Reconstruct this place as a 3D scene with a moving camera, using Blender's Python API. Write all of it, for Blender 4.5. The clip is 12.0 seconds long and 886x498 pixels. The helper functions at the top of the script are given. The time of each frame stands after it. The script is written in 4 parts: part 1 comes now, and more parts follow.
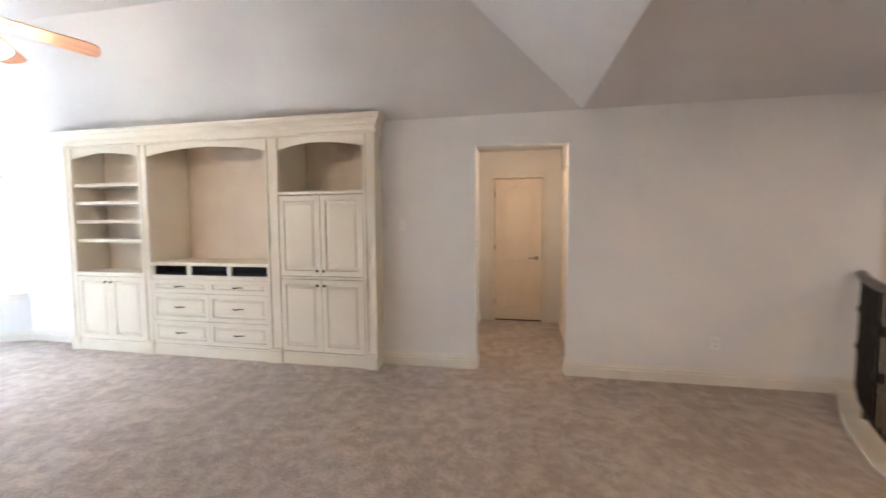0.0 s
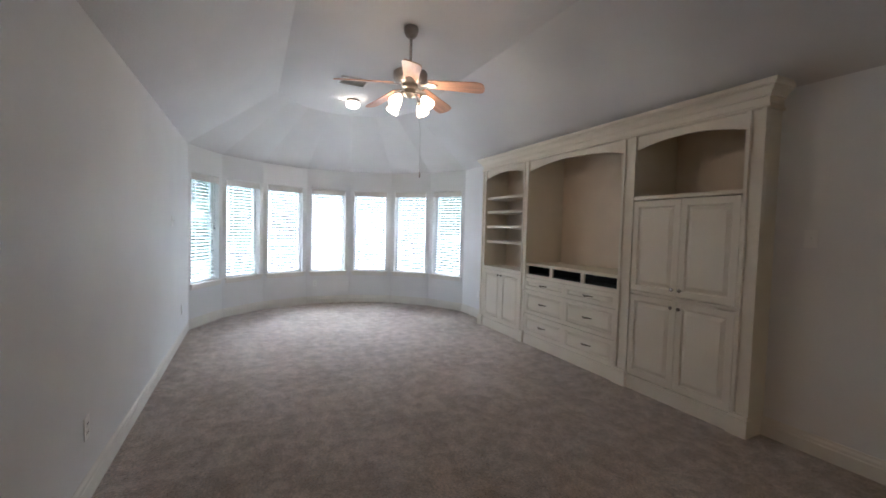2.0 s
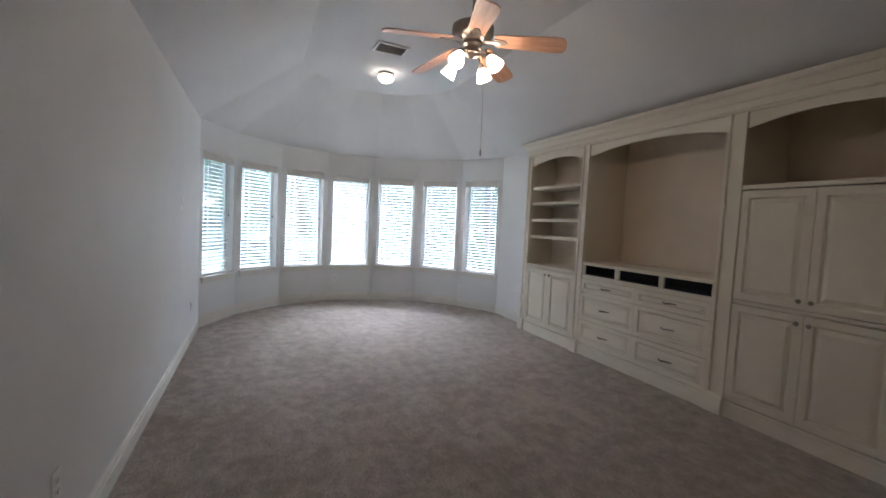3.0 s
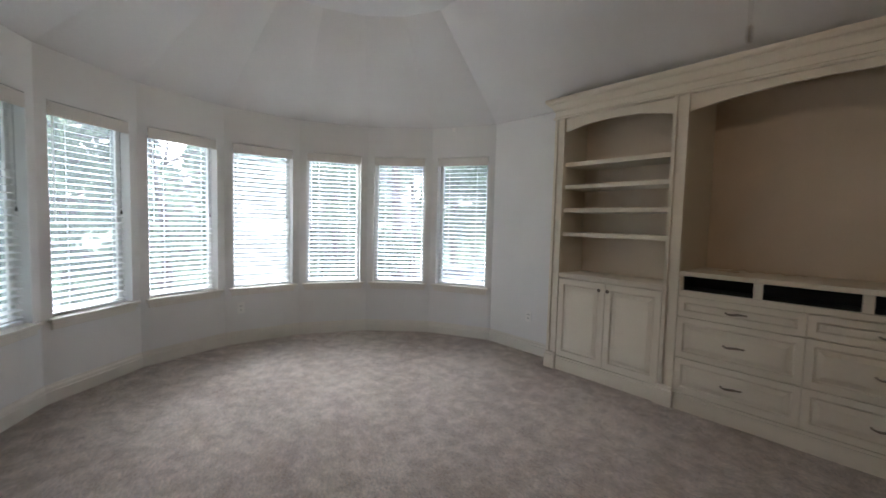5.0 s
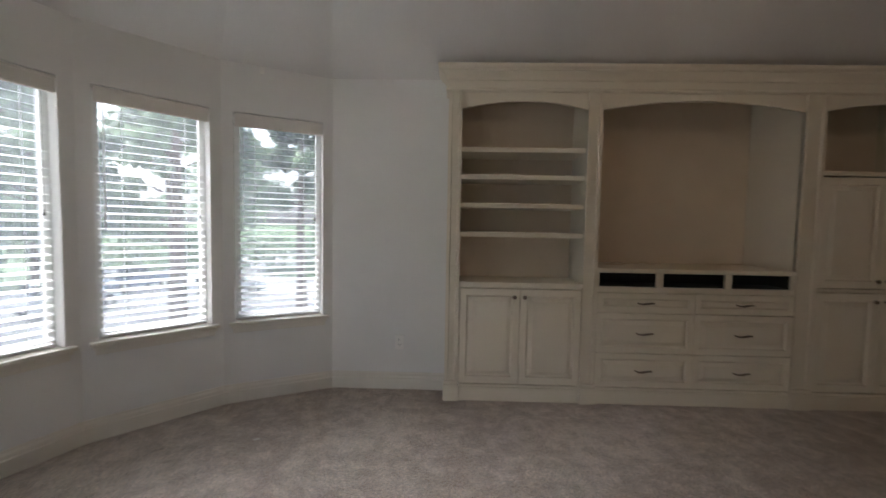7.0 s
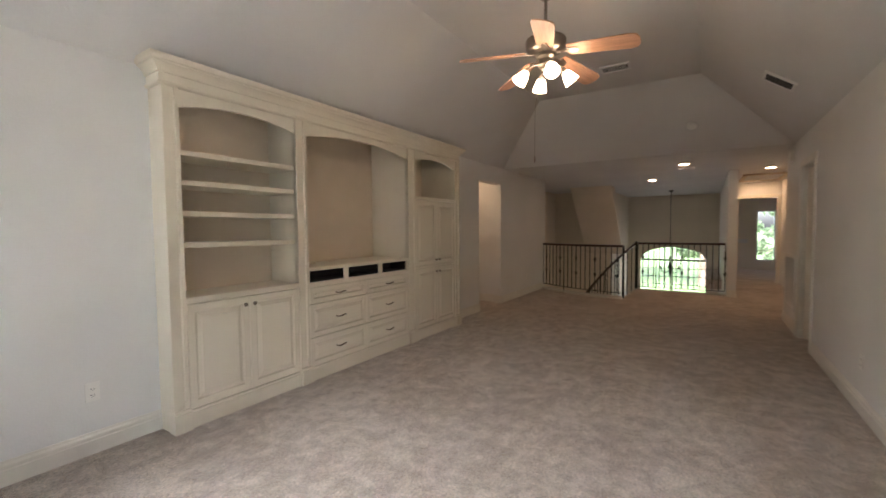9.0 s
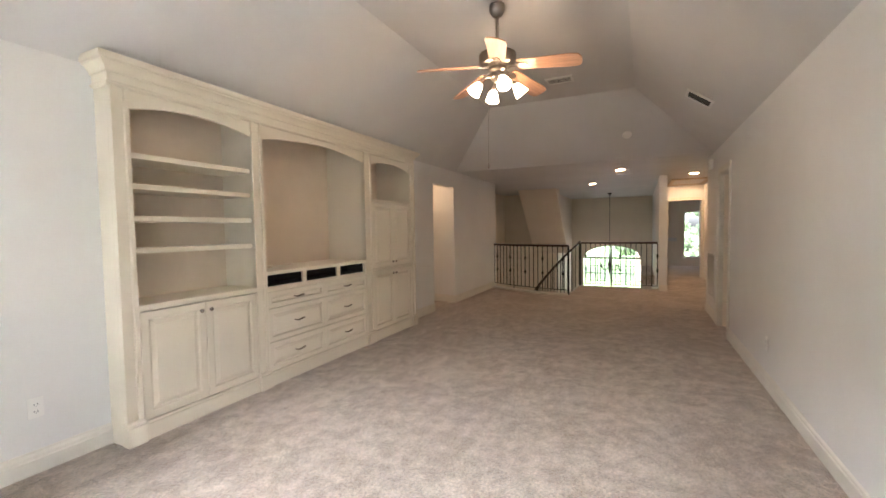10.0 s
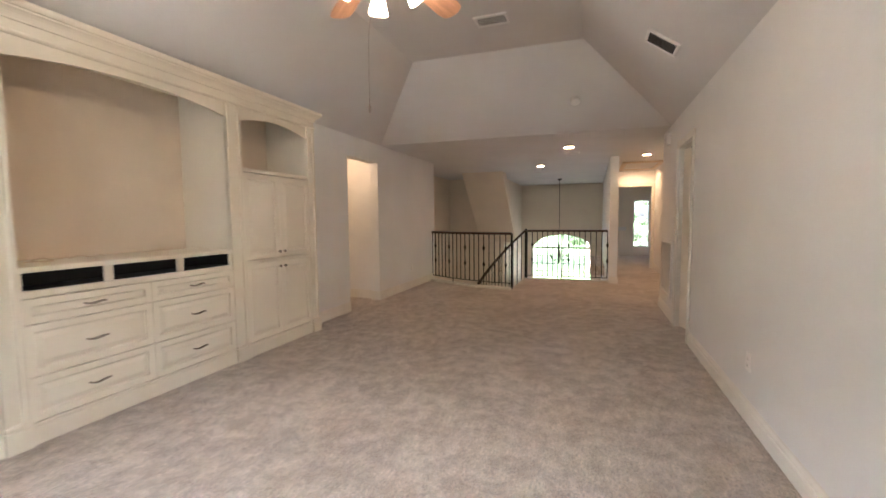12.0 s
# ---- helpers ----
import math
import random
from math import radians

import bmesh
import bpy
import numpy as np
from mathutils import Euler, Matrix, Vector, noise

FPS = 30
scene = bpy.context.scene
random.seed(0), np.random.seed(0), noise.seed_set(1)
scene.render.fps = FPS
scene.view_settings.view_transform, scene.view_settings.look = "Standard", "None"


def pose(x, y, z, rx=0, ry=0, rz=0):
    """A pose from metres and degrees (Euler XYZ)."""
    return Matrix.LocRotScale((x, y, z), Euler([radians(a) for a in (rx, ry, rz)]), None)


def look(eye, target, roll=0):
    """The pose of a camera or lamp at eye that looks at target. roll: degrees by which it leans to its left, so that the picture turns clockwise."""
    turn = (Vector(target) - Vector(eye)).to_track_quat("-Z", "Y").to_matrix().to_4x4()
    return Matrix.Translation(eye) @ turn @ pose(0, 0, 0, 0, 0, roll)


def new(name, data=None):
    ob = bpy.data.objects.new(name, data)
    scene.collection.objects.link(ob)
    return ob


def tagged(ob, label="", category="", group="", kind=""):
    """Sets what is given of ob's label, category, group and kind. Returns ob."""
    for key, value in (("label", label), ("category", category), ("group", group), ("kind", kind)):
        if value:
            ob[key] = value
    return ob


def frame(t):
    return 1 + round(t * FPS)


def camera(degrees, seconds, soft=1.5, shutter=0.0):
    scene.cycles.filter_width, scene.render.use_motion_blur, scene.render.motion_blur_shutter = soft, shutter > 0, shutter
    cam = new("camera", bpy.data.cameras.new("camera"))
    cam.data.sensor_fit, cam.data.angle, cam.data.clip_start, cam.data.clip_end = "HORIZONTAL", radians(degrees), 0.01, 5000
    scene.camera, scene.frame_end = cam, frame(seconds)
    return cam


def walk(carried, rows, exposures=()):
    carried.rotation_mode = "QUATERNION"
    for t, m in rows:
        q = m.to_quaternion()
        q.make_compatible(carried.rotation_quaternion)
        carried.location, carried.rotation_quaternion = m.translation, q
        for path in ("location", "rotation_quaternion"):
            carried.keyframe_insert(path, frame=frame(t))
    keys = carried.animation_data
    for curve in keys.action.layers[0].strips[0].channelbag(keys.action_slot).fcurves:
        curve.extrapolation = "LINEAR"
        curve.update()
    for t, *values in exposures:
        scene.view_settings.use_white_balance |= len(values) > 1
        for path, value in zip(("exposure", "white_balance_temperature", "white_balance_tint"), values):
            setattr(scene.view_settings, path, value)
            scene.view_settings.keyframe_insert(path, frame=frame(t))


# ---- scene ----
cam = camera(94.5, 12.0, soft=1.5, shutter=0.4)
PATH = [
    (0, (0.283, -0.497, 1.437), (-0.125, 1.457, 1.308), -0.4),
    (0.5, (0.222, -0.201, 1.421), (-0.621, 1.609, 1.323), 0.3),
    (1, (0.29, -0.008, 1.458), (-1.024, 1.497, 1.364), 0.5),
    (1.5, (0.477, 0.095, 1.434), (-1.209, 1.168, 1.353), 0.9),
    (2, (0.465, 0.074, 1.412), (-1.343, 0.924, 1.318), 1.5),
    (2.5, (0.171, 0.023, 1.365), (-1.655, 0.832, 1.258), 2.1),
    (2.7, (-0.013, -0.031, 1.36), (-1.839, 0.777, 1.244), 2.5),
    (4.3, (-1.717, -0.038, 1.349), (-3.396, 1.042, 1.224), 1.7),
    (4.5, (-1.978, -0.02, 1.356), (-3.597, 1.145, 1.213), 1.3),
    (5, (-2.627, -0.019, 1.326), (-4.149, 1.273, 1.201), 1.5),
    (5.5, (-3.245, -0.026, 1.305), (-4.579, 1.459, 1.19), 1.3),
    (6, (-3.845, 0.026, 1.336), (-4.866, 1.742, 1.22), 1.1),
    (6.5, (-4.402, 0.051, 1.308), (-4.912, 1.982, 1.195), 1.0),
    (7, (-4.851, 0.192, 1.312), (-4.9, 2.188, 1.201), 1.0),
    (7.5, (-5.299, 0.217, 1.339), (-4.742, 2.136, 1.252), 0.6),
    (7.7, (-5.443, 0.188, 1.358), (-4.599, 1.999, 1.265), 0.4),
    (9.3, (-6.253, 0.308, 1.349), (-4.517, 1.297, 1.259), -0.7),
    (9.5, (-6.288, 0.316, 1.354), (-4.525, 1.256, 1.264), -0.8),
    (10, (-6.318, 0.279, 1.367), (-4.521, 1.152, 1.274), -0.9),
    (10.5, (-6.269, 0.227, 1.363), (-4.433, 1.013, 1.267), -0.9),
    (11, (-6.09, 0.193, 1.335), (-4.237, 0.937, 1.225), -0.9),
    (11.5, (-5.652, 0.205, 1.325), (-3.787, 0.917, 1.205), -0.8),
    (12, (-5.083, 0.254, 1.271), (-3.209, 0.939, 1.127), -0.5),
]
EXPOSURES = [(0.0, 5.66, 5120, 9), (0.5, 5.3, 5150, 10), (1.0, 4.7, 5120, 10), (1.5, 4.1, 5150, 10), (2.0, 3.85, 5200, 10), (2.5, 3.65, 5200, 10), (5.5, 3.1, 5700, 11), (6.5, 2.9, 5800, 12), (7.5, 2.8, 6050, 13), (9.5, 4.4, 6050, 12), (11.0, 4.75, 5950, 12), (12.0, 5.0, 5850, 12)]
walk(cam, [(t, look(eye, target, roll)) for t, eye, target, roll in PATH], EXPOSURES)
SKY, SUN = 0.15, 1.35
FAN_GLOW, DOME_GLOW, CAN_GLOW, HALL_GLOW = 1.9, 1.5, 9.0, 2.3

# ---- world, sun, exposure ----
world = bpy.data.worlds.new("sky")
scene.world = world
world.use_nodes = True
wn = world.node_tree.nodes
sky = wn.new("ShaderNodeTexSky")
sky.sky_type = "NISHITA"
sky.sun_disc = False
sky.sun_elevation, sky.sun_rotation = radians(40), radians(-80)
sky.air_density, sky.dust_density, sky.ozone_density = 1.0, 6.0, 1.0
wn["Background"].inputs["Strength"].default_value = SKY
overcast = wn.new("ShaderNodeHueSaturation")
overcast.inputs["Saturation"].default_value = 0.35
world.node_tree.links.new(sky.outputs[0], overcast.inputs["Color"])
world.node_tree.links.new(overcast.outputs[0], wn["Background"].inputs["Color"])
sun = new("sun", bpy.data.lights.new("sun", "SUN"))
sun.data.energy, sun.data.angle, sun.data.color = SUN, radians(60), (1.0, 0.985, 0.96)
sun.matrix_world = look((-24, 4, 20.4), (0, 0, 0))


# ---- materials ----
def material(name, color, rough=0.6, metal=0.0, vary=0.06, scale=6.0, bump=0.05, grain=120.0, spec=0.4, stretch=(1, 1, 1), second=None):
    m = bpy.data.materials.new(name)
    m.use_nodes = True
    nt = m.node_tree
    b = nt.nodes["Principled BSDF"]
    co = nt.nodes.new("ShaderNodeTexCoord")
    mp = nt.nodes.new("ShaderNodeMapping")
    mp.inputs["Scale"].default_value = stretch
    nt.links.new(co.outputs["Object"], mp.inputs[0])
    big, fine = nt.nodes.new("ShaderNodeTexNoise"), nt.nodes.new("ShaderNodeTexNoise")
    big.inputs["Scale"].default_value, big.inputs["Detail"].default_value = scale, 4
    fine.inputs["Scale"].default_value, fine.inputs["Detail"].default_value = grain, 3
    for n in (big, fine):
        nt.links.new(mp.outputs[0], n.inputs["Vector"])
    ramp = nt.nodes.new("ShaderNodeMapRange")
    ramp.inputs["From Min"].default_value, ramp.inputs["From Max"].default_value = 0.35, 0.65
    nt.links.new(big.outputs[0], ramp.inputs["Value"])
    mix = nt.nodes.new("ShaderNodeMix")
    mix.data_type = "RGBA"
    lo = second or tuple(c * (1 - vary) for c in color)
    mix.inputs[6].default_value = (*lo, 1)
    mix.inputs[7].default_value = (*(min(1, c * (1 + vary * 0.6)) for c in color), 1)
    nt.links.new(ramp.outputs[0], mix.inputs[0])
    mul = nt.nodes.new("ShaderNodeMix")
    mul.data_type, mul.blend_type = "RGBA", "MULTIPLY"
    mul.inputs[0].default_value = fleck = 0.5 if vary > 0.1 else 0.06
    nt.links.new(mix.outputs[2], mul.inputs[6])
    nt.links.new(fine.outputs[0], mul.inputs[7])
    gain = nt.nodes.new("ShaderNodeMix")
    gain.data_type, gain.blend_type = "RGBA", "MULTIPLY"
    k = 1 / (1 - fleck / 2)
    gain.inputs[0].default_value = 1.0
    gain.inputs[7].default_value = (k, k, k, 1)
    nt.links.new(mul.outputs[2], gain.inputs[6])
    nt.links.new(gain.outputs[2], b.inputs["Base Color"])
    b.inputs["Roughness"].default_value, b.inputs["Metallic"].default_value = rough, metal
    b.inputs["Specular IOR Level"].default_value = spec
    if bump:
        bp = nt.nodes.new("ShaderNodeBump")
        bp.inputs["Strength"].default_value, bp.inputs["Distance"].default_value = bump, 0.01
        nt.links.new(fine.outputs[0], bp.inputs["Height"])
        nt.links.new(bp.outputs[0], b.inputs["Normal"])
    return m


def glow(name, color, strength):
    m = bpy.data.materials.new(name)
    m.use_nodes = True
    b = m.node_tree.nodes["Principled BSDF"]
    b.inputs["Base Color"].default_value = (0.8, 0.8, 0.78, 1)
    b.inputs["Emission Color"].default_value = (*color, 1)
    b.inputs["Emission Strength"].default_value = strength
    return m


M_WALL = material("wall_paint", (0.74, 0.725, 0.69), 0.62, vary=0.03, scale=1.5, bump=0.10, grain=90)
M_CEIL = material("ceiling_paint", (0.64, 0.62, 0.59), 0.75, vary=0.04, scale=1.2, bump=0.14, grain=70)
M_TRIM = material("trim_paint", (0.72, 0.68, 0.595), 0.4, vary=0.04, scale=5, bump=0.02, grain=60)
M_CAB = material("cabinet_paint", (0.72, 0.655, 0.53), 0.46, vary=0.015, scale=2.5, bump=0.0, grain=50, spec=0.3)
# Cabinet cream tinted warmer: lamplight on the niche backs is in the colour.
M_NICHE_LAMPLIT = material("niche_lamplit_cream", (0.70, 0.59, 0.455), 0.55, vary=0.04, scale=3, bump=0.0, grain=60, spec=0.3)
def carpet():
    """Cut pile: broad shaded swaths, hand-sized trodden patches and a coarse fibre grain."""
    m = bpy.data.materials.new("carpet")
    m.use_nodes = True
    nt = m.node_tree
    b = nt.nodes["Principled BSDF"]
    co = nt.nodes.new("ShaderNodeTexCoord")

    def noise_node(scale, detail, rough, distort):
        n = nt.nodes.new("ShaderNodeTexNoise")
        for key, value in (("Scale", scale), ("Detail", detail), ("Roughness", rough), ("Distortion", distort)):
            n.inputs[key].default_value = value
        nt.links.new(co.outputs["Object"], n.inputs["Vector"])
        return n

    def maths(kind, a, v):
        n = nt.nodes.new("ShaderNodeMath")
        n.operation = kind
        nt.links.new(a, n.inputs[0])
        if isinstance(v, float):
            n.inputs[1].default_value = v
        else:
            nt.links.new(v, n.inputs[1])
        return n.outputs[0]

    swath, patch, tuft, fibre = noise_node(1.6, 3, 0.5, 0.3), noise_node(8.0, 8, 0.74, 0.15), noise_node(75, 2, 0.6, 0.3), noise_node(300, 2, 0.7, 0)
    f = maths("ADD", maths("MULTIPLY", swath.outputs[0], 0.25), maths("MULTIPLY", patch.outputs[0], 0.75))
    ramp = nt.nodes.new("ShaderNodeMapRange")
    ramp.inputs["From Min"].default_value, ramp.inputs["From Max"].default_value = 0.43, 0.585
    nt.links.new(f, ramp.inputs["Value"])
    mix = nt.nodes.new("ShaderNodeMix")
    mix.data_type = "RGBA"
    mix.inputs[6].default_value, mix.inputs[7].default_value = (0.415, 0.319, 0.241, 1), (0.675, 0.565, 0.464, 1)
    nt.links.new(ramp.outputs[0], mix.inputs[0])
    grain = maths("ADD", maths("MULTIPLY", tuft.outputs[0], 1.7), maths("MULTIPLY", fibre.outputs[0], 1.6))
    grain = maths("ADD", grain, -0.65)
    mul = nt.nodes.new("ShaderNodeMix")
    mul.data_type, mul.blend_type = "RGBA", "MULTIPLY"
    mul.inputs[0].default_value = 1.0
    nt.links.new(mix.outputs[2], mul.inputs[6])
    nt.links.new(grain, mul.inputs[7])
    nt.links.new(mul.outputs[2], b.inputs["Base Color"])
    bp = nt.nodes.new("ShaderNodeBump")
    bp.inputs["Strength"].default_value, bp.inputs["Distance"].default_value = 0.9, 0.012
    nt.links.new(grain, bp.inputs["Height"])
    nt.links.new(bp.outputs[0], b.inputs["Normal"])
    b.inputs["Roughness"].default_value, b.inputs["Specular IOR Level"].default_value = 0.95, 0.05
    b.inputs["Sheen Weight"].default_value, b.inputs["Sheen Roughness"].default_value = 0.55, 0.45
    return m


M_CARPET = carpet()
M_DOOR = material("door_paint", (0.78, 0.70, 0.58), 0.42, vary=0.03, scale=4, bump=0.03, grain=80)
M_BLIND = material("blind_white", (0.82, 0.82, 0.80), 0.45, vary=0.02, scale=8, bump=0.01, grain=60)
M_VALANCE = material("valance", (0.70, 0.66, 0.60), 0.5, vary=0.03, scale=8, bump=0.02, grain=60)
M_VINYL = material("window_vinyl", (0.80, 0.80, 0.78), 0.4, vary=0.02, scale=8, bump=0.0)
M_NICKEL = material("brushed_nickel", (0.62, 0.58, 0.53), 0.28, 1.0, vary=0.06, scale=20, bump=0.02, grain=300)
M_PULL = material("pull_nickel", (0.42, 0.39, 0.35), 0.26, 1.0, vary=0.06, scale=20, bump=0.02, grain=300)
M_PEWTER = material("fan_pewter", (0.33, 0.29, 0.25), 0.35, 1.0, vary=0.08, scale=20, bump=0.02, grain=300)
M_BLADE = material("maple_blade", (0.56, 0.31, 0.19), 0.4, vary=0.18, scale=4, bump=0.02, grain=60, stretch=(1, 14, 14))
M_IRON = material("wrought_iron", (0.02, 0.017, 0.015), 0.45, 0.6, vary=0.2, scale=20, bump=0.15, grain=200)
M_WALNUT = material("dark_handrail_wood", (0.055, 0.028, 0.016), 0.3, vary=0.3, scale=6, bump=0.03, grain=60, stretch=(3, 3, 12))
# Near-black that paints the shade inside the media slots.
M_SLOT_SHADE = material("slot_shade_black", (0.02, 0.018, 0.016), 0.8, vary=0.1, bump=0)
M_VENT = material("vent_white", (0.72, 0.70, 0.66), 0.45, vary=0.03, bump=0)
M_PLASTIC = material("switch_plastic", (0.80, 0.78, 0.73), 0.35, vary=0.02, bump=0)
# Near-black for small dark parts, also painted as shade in gaps and ducts.
M_SLOT = material("slots_and_shade_dark", (0.05, 0.045, 0.04), 0.6, vary=0.05, bump=0)
M_FOYER = material("foyer_paint", (0.74, 0.65, 0.53), 0.65, vary=0.04, scale=1.5, bump=0.08, grain=80)
# The unlit side room's darkness is put into this wall colour.
M_ROOM_SHADE = material("room_shade_paint", (0.10, 0.085, 0.07), 0.8, vary=0.1, bump=0)
M_TILE = material("foyer_stone", (0.42, 0.36, 0.29), 0.35, vary=0.12, scale=2.5, bump=0.04, grain=40)
M_GRASS = material("grass", (0.07, 0.12, 0.035), 0.9, vary=0.4, scale=0.25, bump=0.5, grain=20)
M_ROAD = material("concrete_road", (0.38, 0.37, 0.35), 0.85, vary=0.12, scale=0.8, bump=0.1, grain=30)
M_BARK = material("pine_bark", (0.14, 0.10, 0.075), 0.9, vary=0.3, scale=3, bump=0.8, grain=25, stretch=(1, 1, 0.25))
M_LEAF = material("leaves", (0.085, 0.12, 0.065), 0.6, vary=0.45, scale=0.7, bump=0.0, spec=0.3)
M_PINE = material("pine_needles", (0.115, 0.165, 0.10), 0.6, vary=0.45, scale=0.7, bump=0.0, spec=0.3)
for m in (M_LEAF, M_PINE):
    nt = m.node_tree
    surf, out = nt.nodes["Principled BSDF"], nt.nodes["Material Output"]
    thin, both = nt.nodes.new("ShaderNodeBsdfTranslucent"), nt.nodes.new("ShaderNodeMixShader")
    thin.inputs["Color"].default_value = (0.32, 0.40, 0.25, 1)
    both.inputs[0].default_value = 0.5
    nt.links.new(surf.outputs[0], both.inputs[1])
    nt.links.new(thin.outputs[0], both.inputs[2])
    nt.links.new(both.outputs[0], out.inputs["Surface"])
# Pale translucent sheet added outside the panes to haze the outdoor view.
M_VEIL = bpy.data.materials.new("haze_veil")
M_VEIL.use_nodes = True
nt = M_VEIL.node_tree
clear, mesh, both = nt.nodes.new("ShaderNodeBsdfTransparent"), nt.nodes.new("ShaderNodeBsdfTranslucent"), nt.nodes.new("ShaderNodeMixShader")
mesh.inputs["Color"].default_value = (0.55, 0.57, 0.60, 1)
both.inputs[0].default_value = 0.10
nt.links.new(clear.outputs[0], both.inputs[1])
nt.links.new(mesh.outputs[0], both.inputs[2])
nt.links.new(both.outputs[0], nt.nodes["Material Output"].inputs["Surface"])
M_CARWHITE = material("car_white", (0.75, 0.76, 0.77), 0.2, vary=0.02, bump=0)
M_CARBLUE = material("car_blue_grey", (0.16, 0.2, 0.27), 0.2, vary=0.03, bump=0)
M_RUBBER = material("tyre_rubber", (0.02, 0.02, 0.02), 0.8, vary=0.1, bump=0)
M_CARGLASS = material("car_glass", (0.03, 0.035, 0.04), 0.08, vary=0.05, bump=0)
M_CRYSTAL = material("chandelier_iron", (0.05, 0.04, 0.03), 0.4, 0.7, vary=0.1, bump=0)
M_HATCHWOOD = material("hatch_wood", (0.62, 0.50, 0.36), 0.5, vary=0.1, scale=5, bump=0.03)
G_SHADE = glow("lit_frosted_glass", (1.0, 0.71, 0.44), FAN_GLOW)
G_DOME = glow("lit_dome_glass", (1.0, 0.80, 0.58), DOME_GLOW)
G_HALL = glow("lit_hall_glass", (1.0, 0.64, 0.36), HALL_GLOW)
G_CAN = glow("lit_downlight", (1.0, 0.61, 0.33), CAN_GLOW)
# Grey tint put into the glass to dim the outdoor brightness.
M_GLASS = bpy.data.materials.new("grey_dimming_glass")
M_GLASS.use_nodes = True
gb = M_GLASS.node_tree.nodes["Principled BSDF"]
gb.inputs["Base Color"].default_value = (0.52, 0.54, 0.56, 1)
gb.inputs["Roughness"].default_value = 0.0
gb.inputs["IOR"].default_value = 1.1
gb.inputs["Transmission Weight"].default_value = 1.0


# ---- building helpers ----
def box(bm, x0, x1, y0, y1, z0, z1, bevel=0.0):
    r = bmesh.ops.create_cube(bm, size=1.0, matrix=Matrix.LocRotScale(((x0 + x1) / 2, (y0 + y1) / 2, (z0 + z1) / 2), None, (abs(x1 - x0), abs(y1 - y0), abs(z1 - z0))))
    if bevel:
        edges = {e for v in r["verts"] for e in v.link_edges}
        bmesh.ops.bevel(bm, geom=list(edges), offset=bevel, segments=2, affect="EDGES", profile=0.6)
    return bm


def boxes(*list_, bevel=0.0):
    bm = bmesh.new()
    for b in list_:
        box(bm, *b, bevel=bevel)
    return bm


def prism(bm, outline, z0, z1):
    """An upright prism over a plan outline (counter-clockwise)."""
    lo = [bm.verts.new((x, y, z0)) for x, y in outline]
    hi = [bm.verts.new((x, y, z1)) for x, y in outline]
    bm.faces.new(lo[::-1])
    bm.faces.new(hi)
    n = len(outline)
    for i in range(n):
        bm.faces.new((lo[i], lo[(i + 1) % n], hi[(i + 1) % n], hi[i]))
    return bm


def lathe(bm, profile, m=Matrix(), seg=20):
    """A turned body: profile of (radius, height) about the local z axis, laid by m."""
    rings = []
    for r, z in profile:
        rings.append([bm.verts.new(m @ Vector((max(r, 1e-4) * math.cos(2 * math.pi * i / seg), max(r, 1e-4) * math.sin(2 * math.pi * i / seg), z))) for i in range(seg)])
    for a, b in zip(rings, rings[1:]):
        for i in range(seg):
            bm.faces.new((a[i], a[(i + 1) % seg], b[(i + 1) % seg], b[i]))
    bm.faces.new(rings[0][::-1])
    bm.faces.new(rings[-1])
    return bm


def sweep(bm, path, section, up=(0, 0, 1)):
    """A section (list of (side, height)) carried along a path of points."""
    pts = [Vector(p) for p in path]
    rings = []
    for i, p in enumerate(pts):
        d = (pts[min(i + 1, len(pts) - 1)] - pts[max(i - 1, 0)]).normalized()
        side = d.cross(Vector(up))
        side = side.normalized() if side.length > 1e-4 else Vector((1, 0, 0))
        top = side.cross(d).normalized()
        rings.append([bm.verts.new(p + side * s + top * h) for s, h in section])
    n = len(section)
    for a, b in zip(rings, rings[1:]):
        for i in range(n):
            bm.faces.new((a[i], a[(i + 1) % n], b[(i + 1) % n], b[i]))
    bm.faces.new(rings[0][::-1])
    bm.faces.new(rings[-1])
    return bm


def circle(r, n=8):
    return [(r * math.cos(2 * math.pi * i / n), r * math.sin(2 * math.pi * i / n)) for i in range(n)]


def mesh_of(name, bm, mat, smooth=False):
    bmesh.ops.recalc_face_normals(bm, faces=bm.faces)
    me = bpy.data.meshes.new(name)
    bm.to_mesh(me)
    bm.free()
    me.materials.append(mat)
    if smooth:
        me.polygons.foreach_set("use_smooth", [True] * len(me.polygons))
        me.set_sharp_from_angle(angle=radians(40))
    return me


def solid(name, bm, mat, label="", category="", group="", kind="", smooth=False):
    return tagged(new(name, mesh_of(name, bm, mat, smooth)), label, category, group, kind)


def empty(name, label="", category="", group="", kind="", m=None):
    ob = tagged(new(name), label, category, group, kind)
    if m is not None:
        ob.matrix_basis = m
    return ob


def part(name, bm, mat, parent, label="", smooth=False):
    ob = new(name, bm if isinstance(bm, bpy.types.Mesh) else mesh_of(name, bm, mat, smooth))
    ob.parent = parent
    if label:
        ob["label"] = label
    return ob


def pieces(name, mat, label, *list_):
    for i, q in enumerate(list_):
        structure("%s_%d" % (name, i + 1), boxes(q), mat, label)


def structure(name, bm, mat, label="", smooth=False):
    return solid(name, bm, mat, label, "", "", "structure", smooth)


# ---- plan ----
YC, YR, ZW, ZF = 3.42, -0.67, 2.44, 3.19          # cabinet wall, right wall, wall height, flat ceiling
CX, CY, AP, DA = -5.145, 1.37, 2.12, 20.6        # bay centre, apothem, facet angle
RB = AP / math.cos(radians(DA / 2))
FW = 2 * AP * math.tan(radians(DA / 2))
T = 0.14


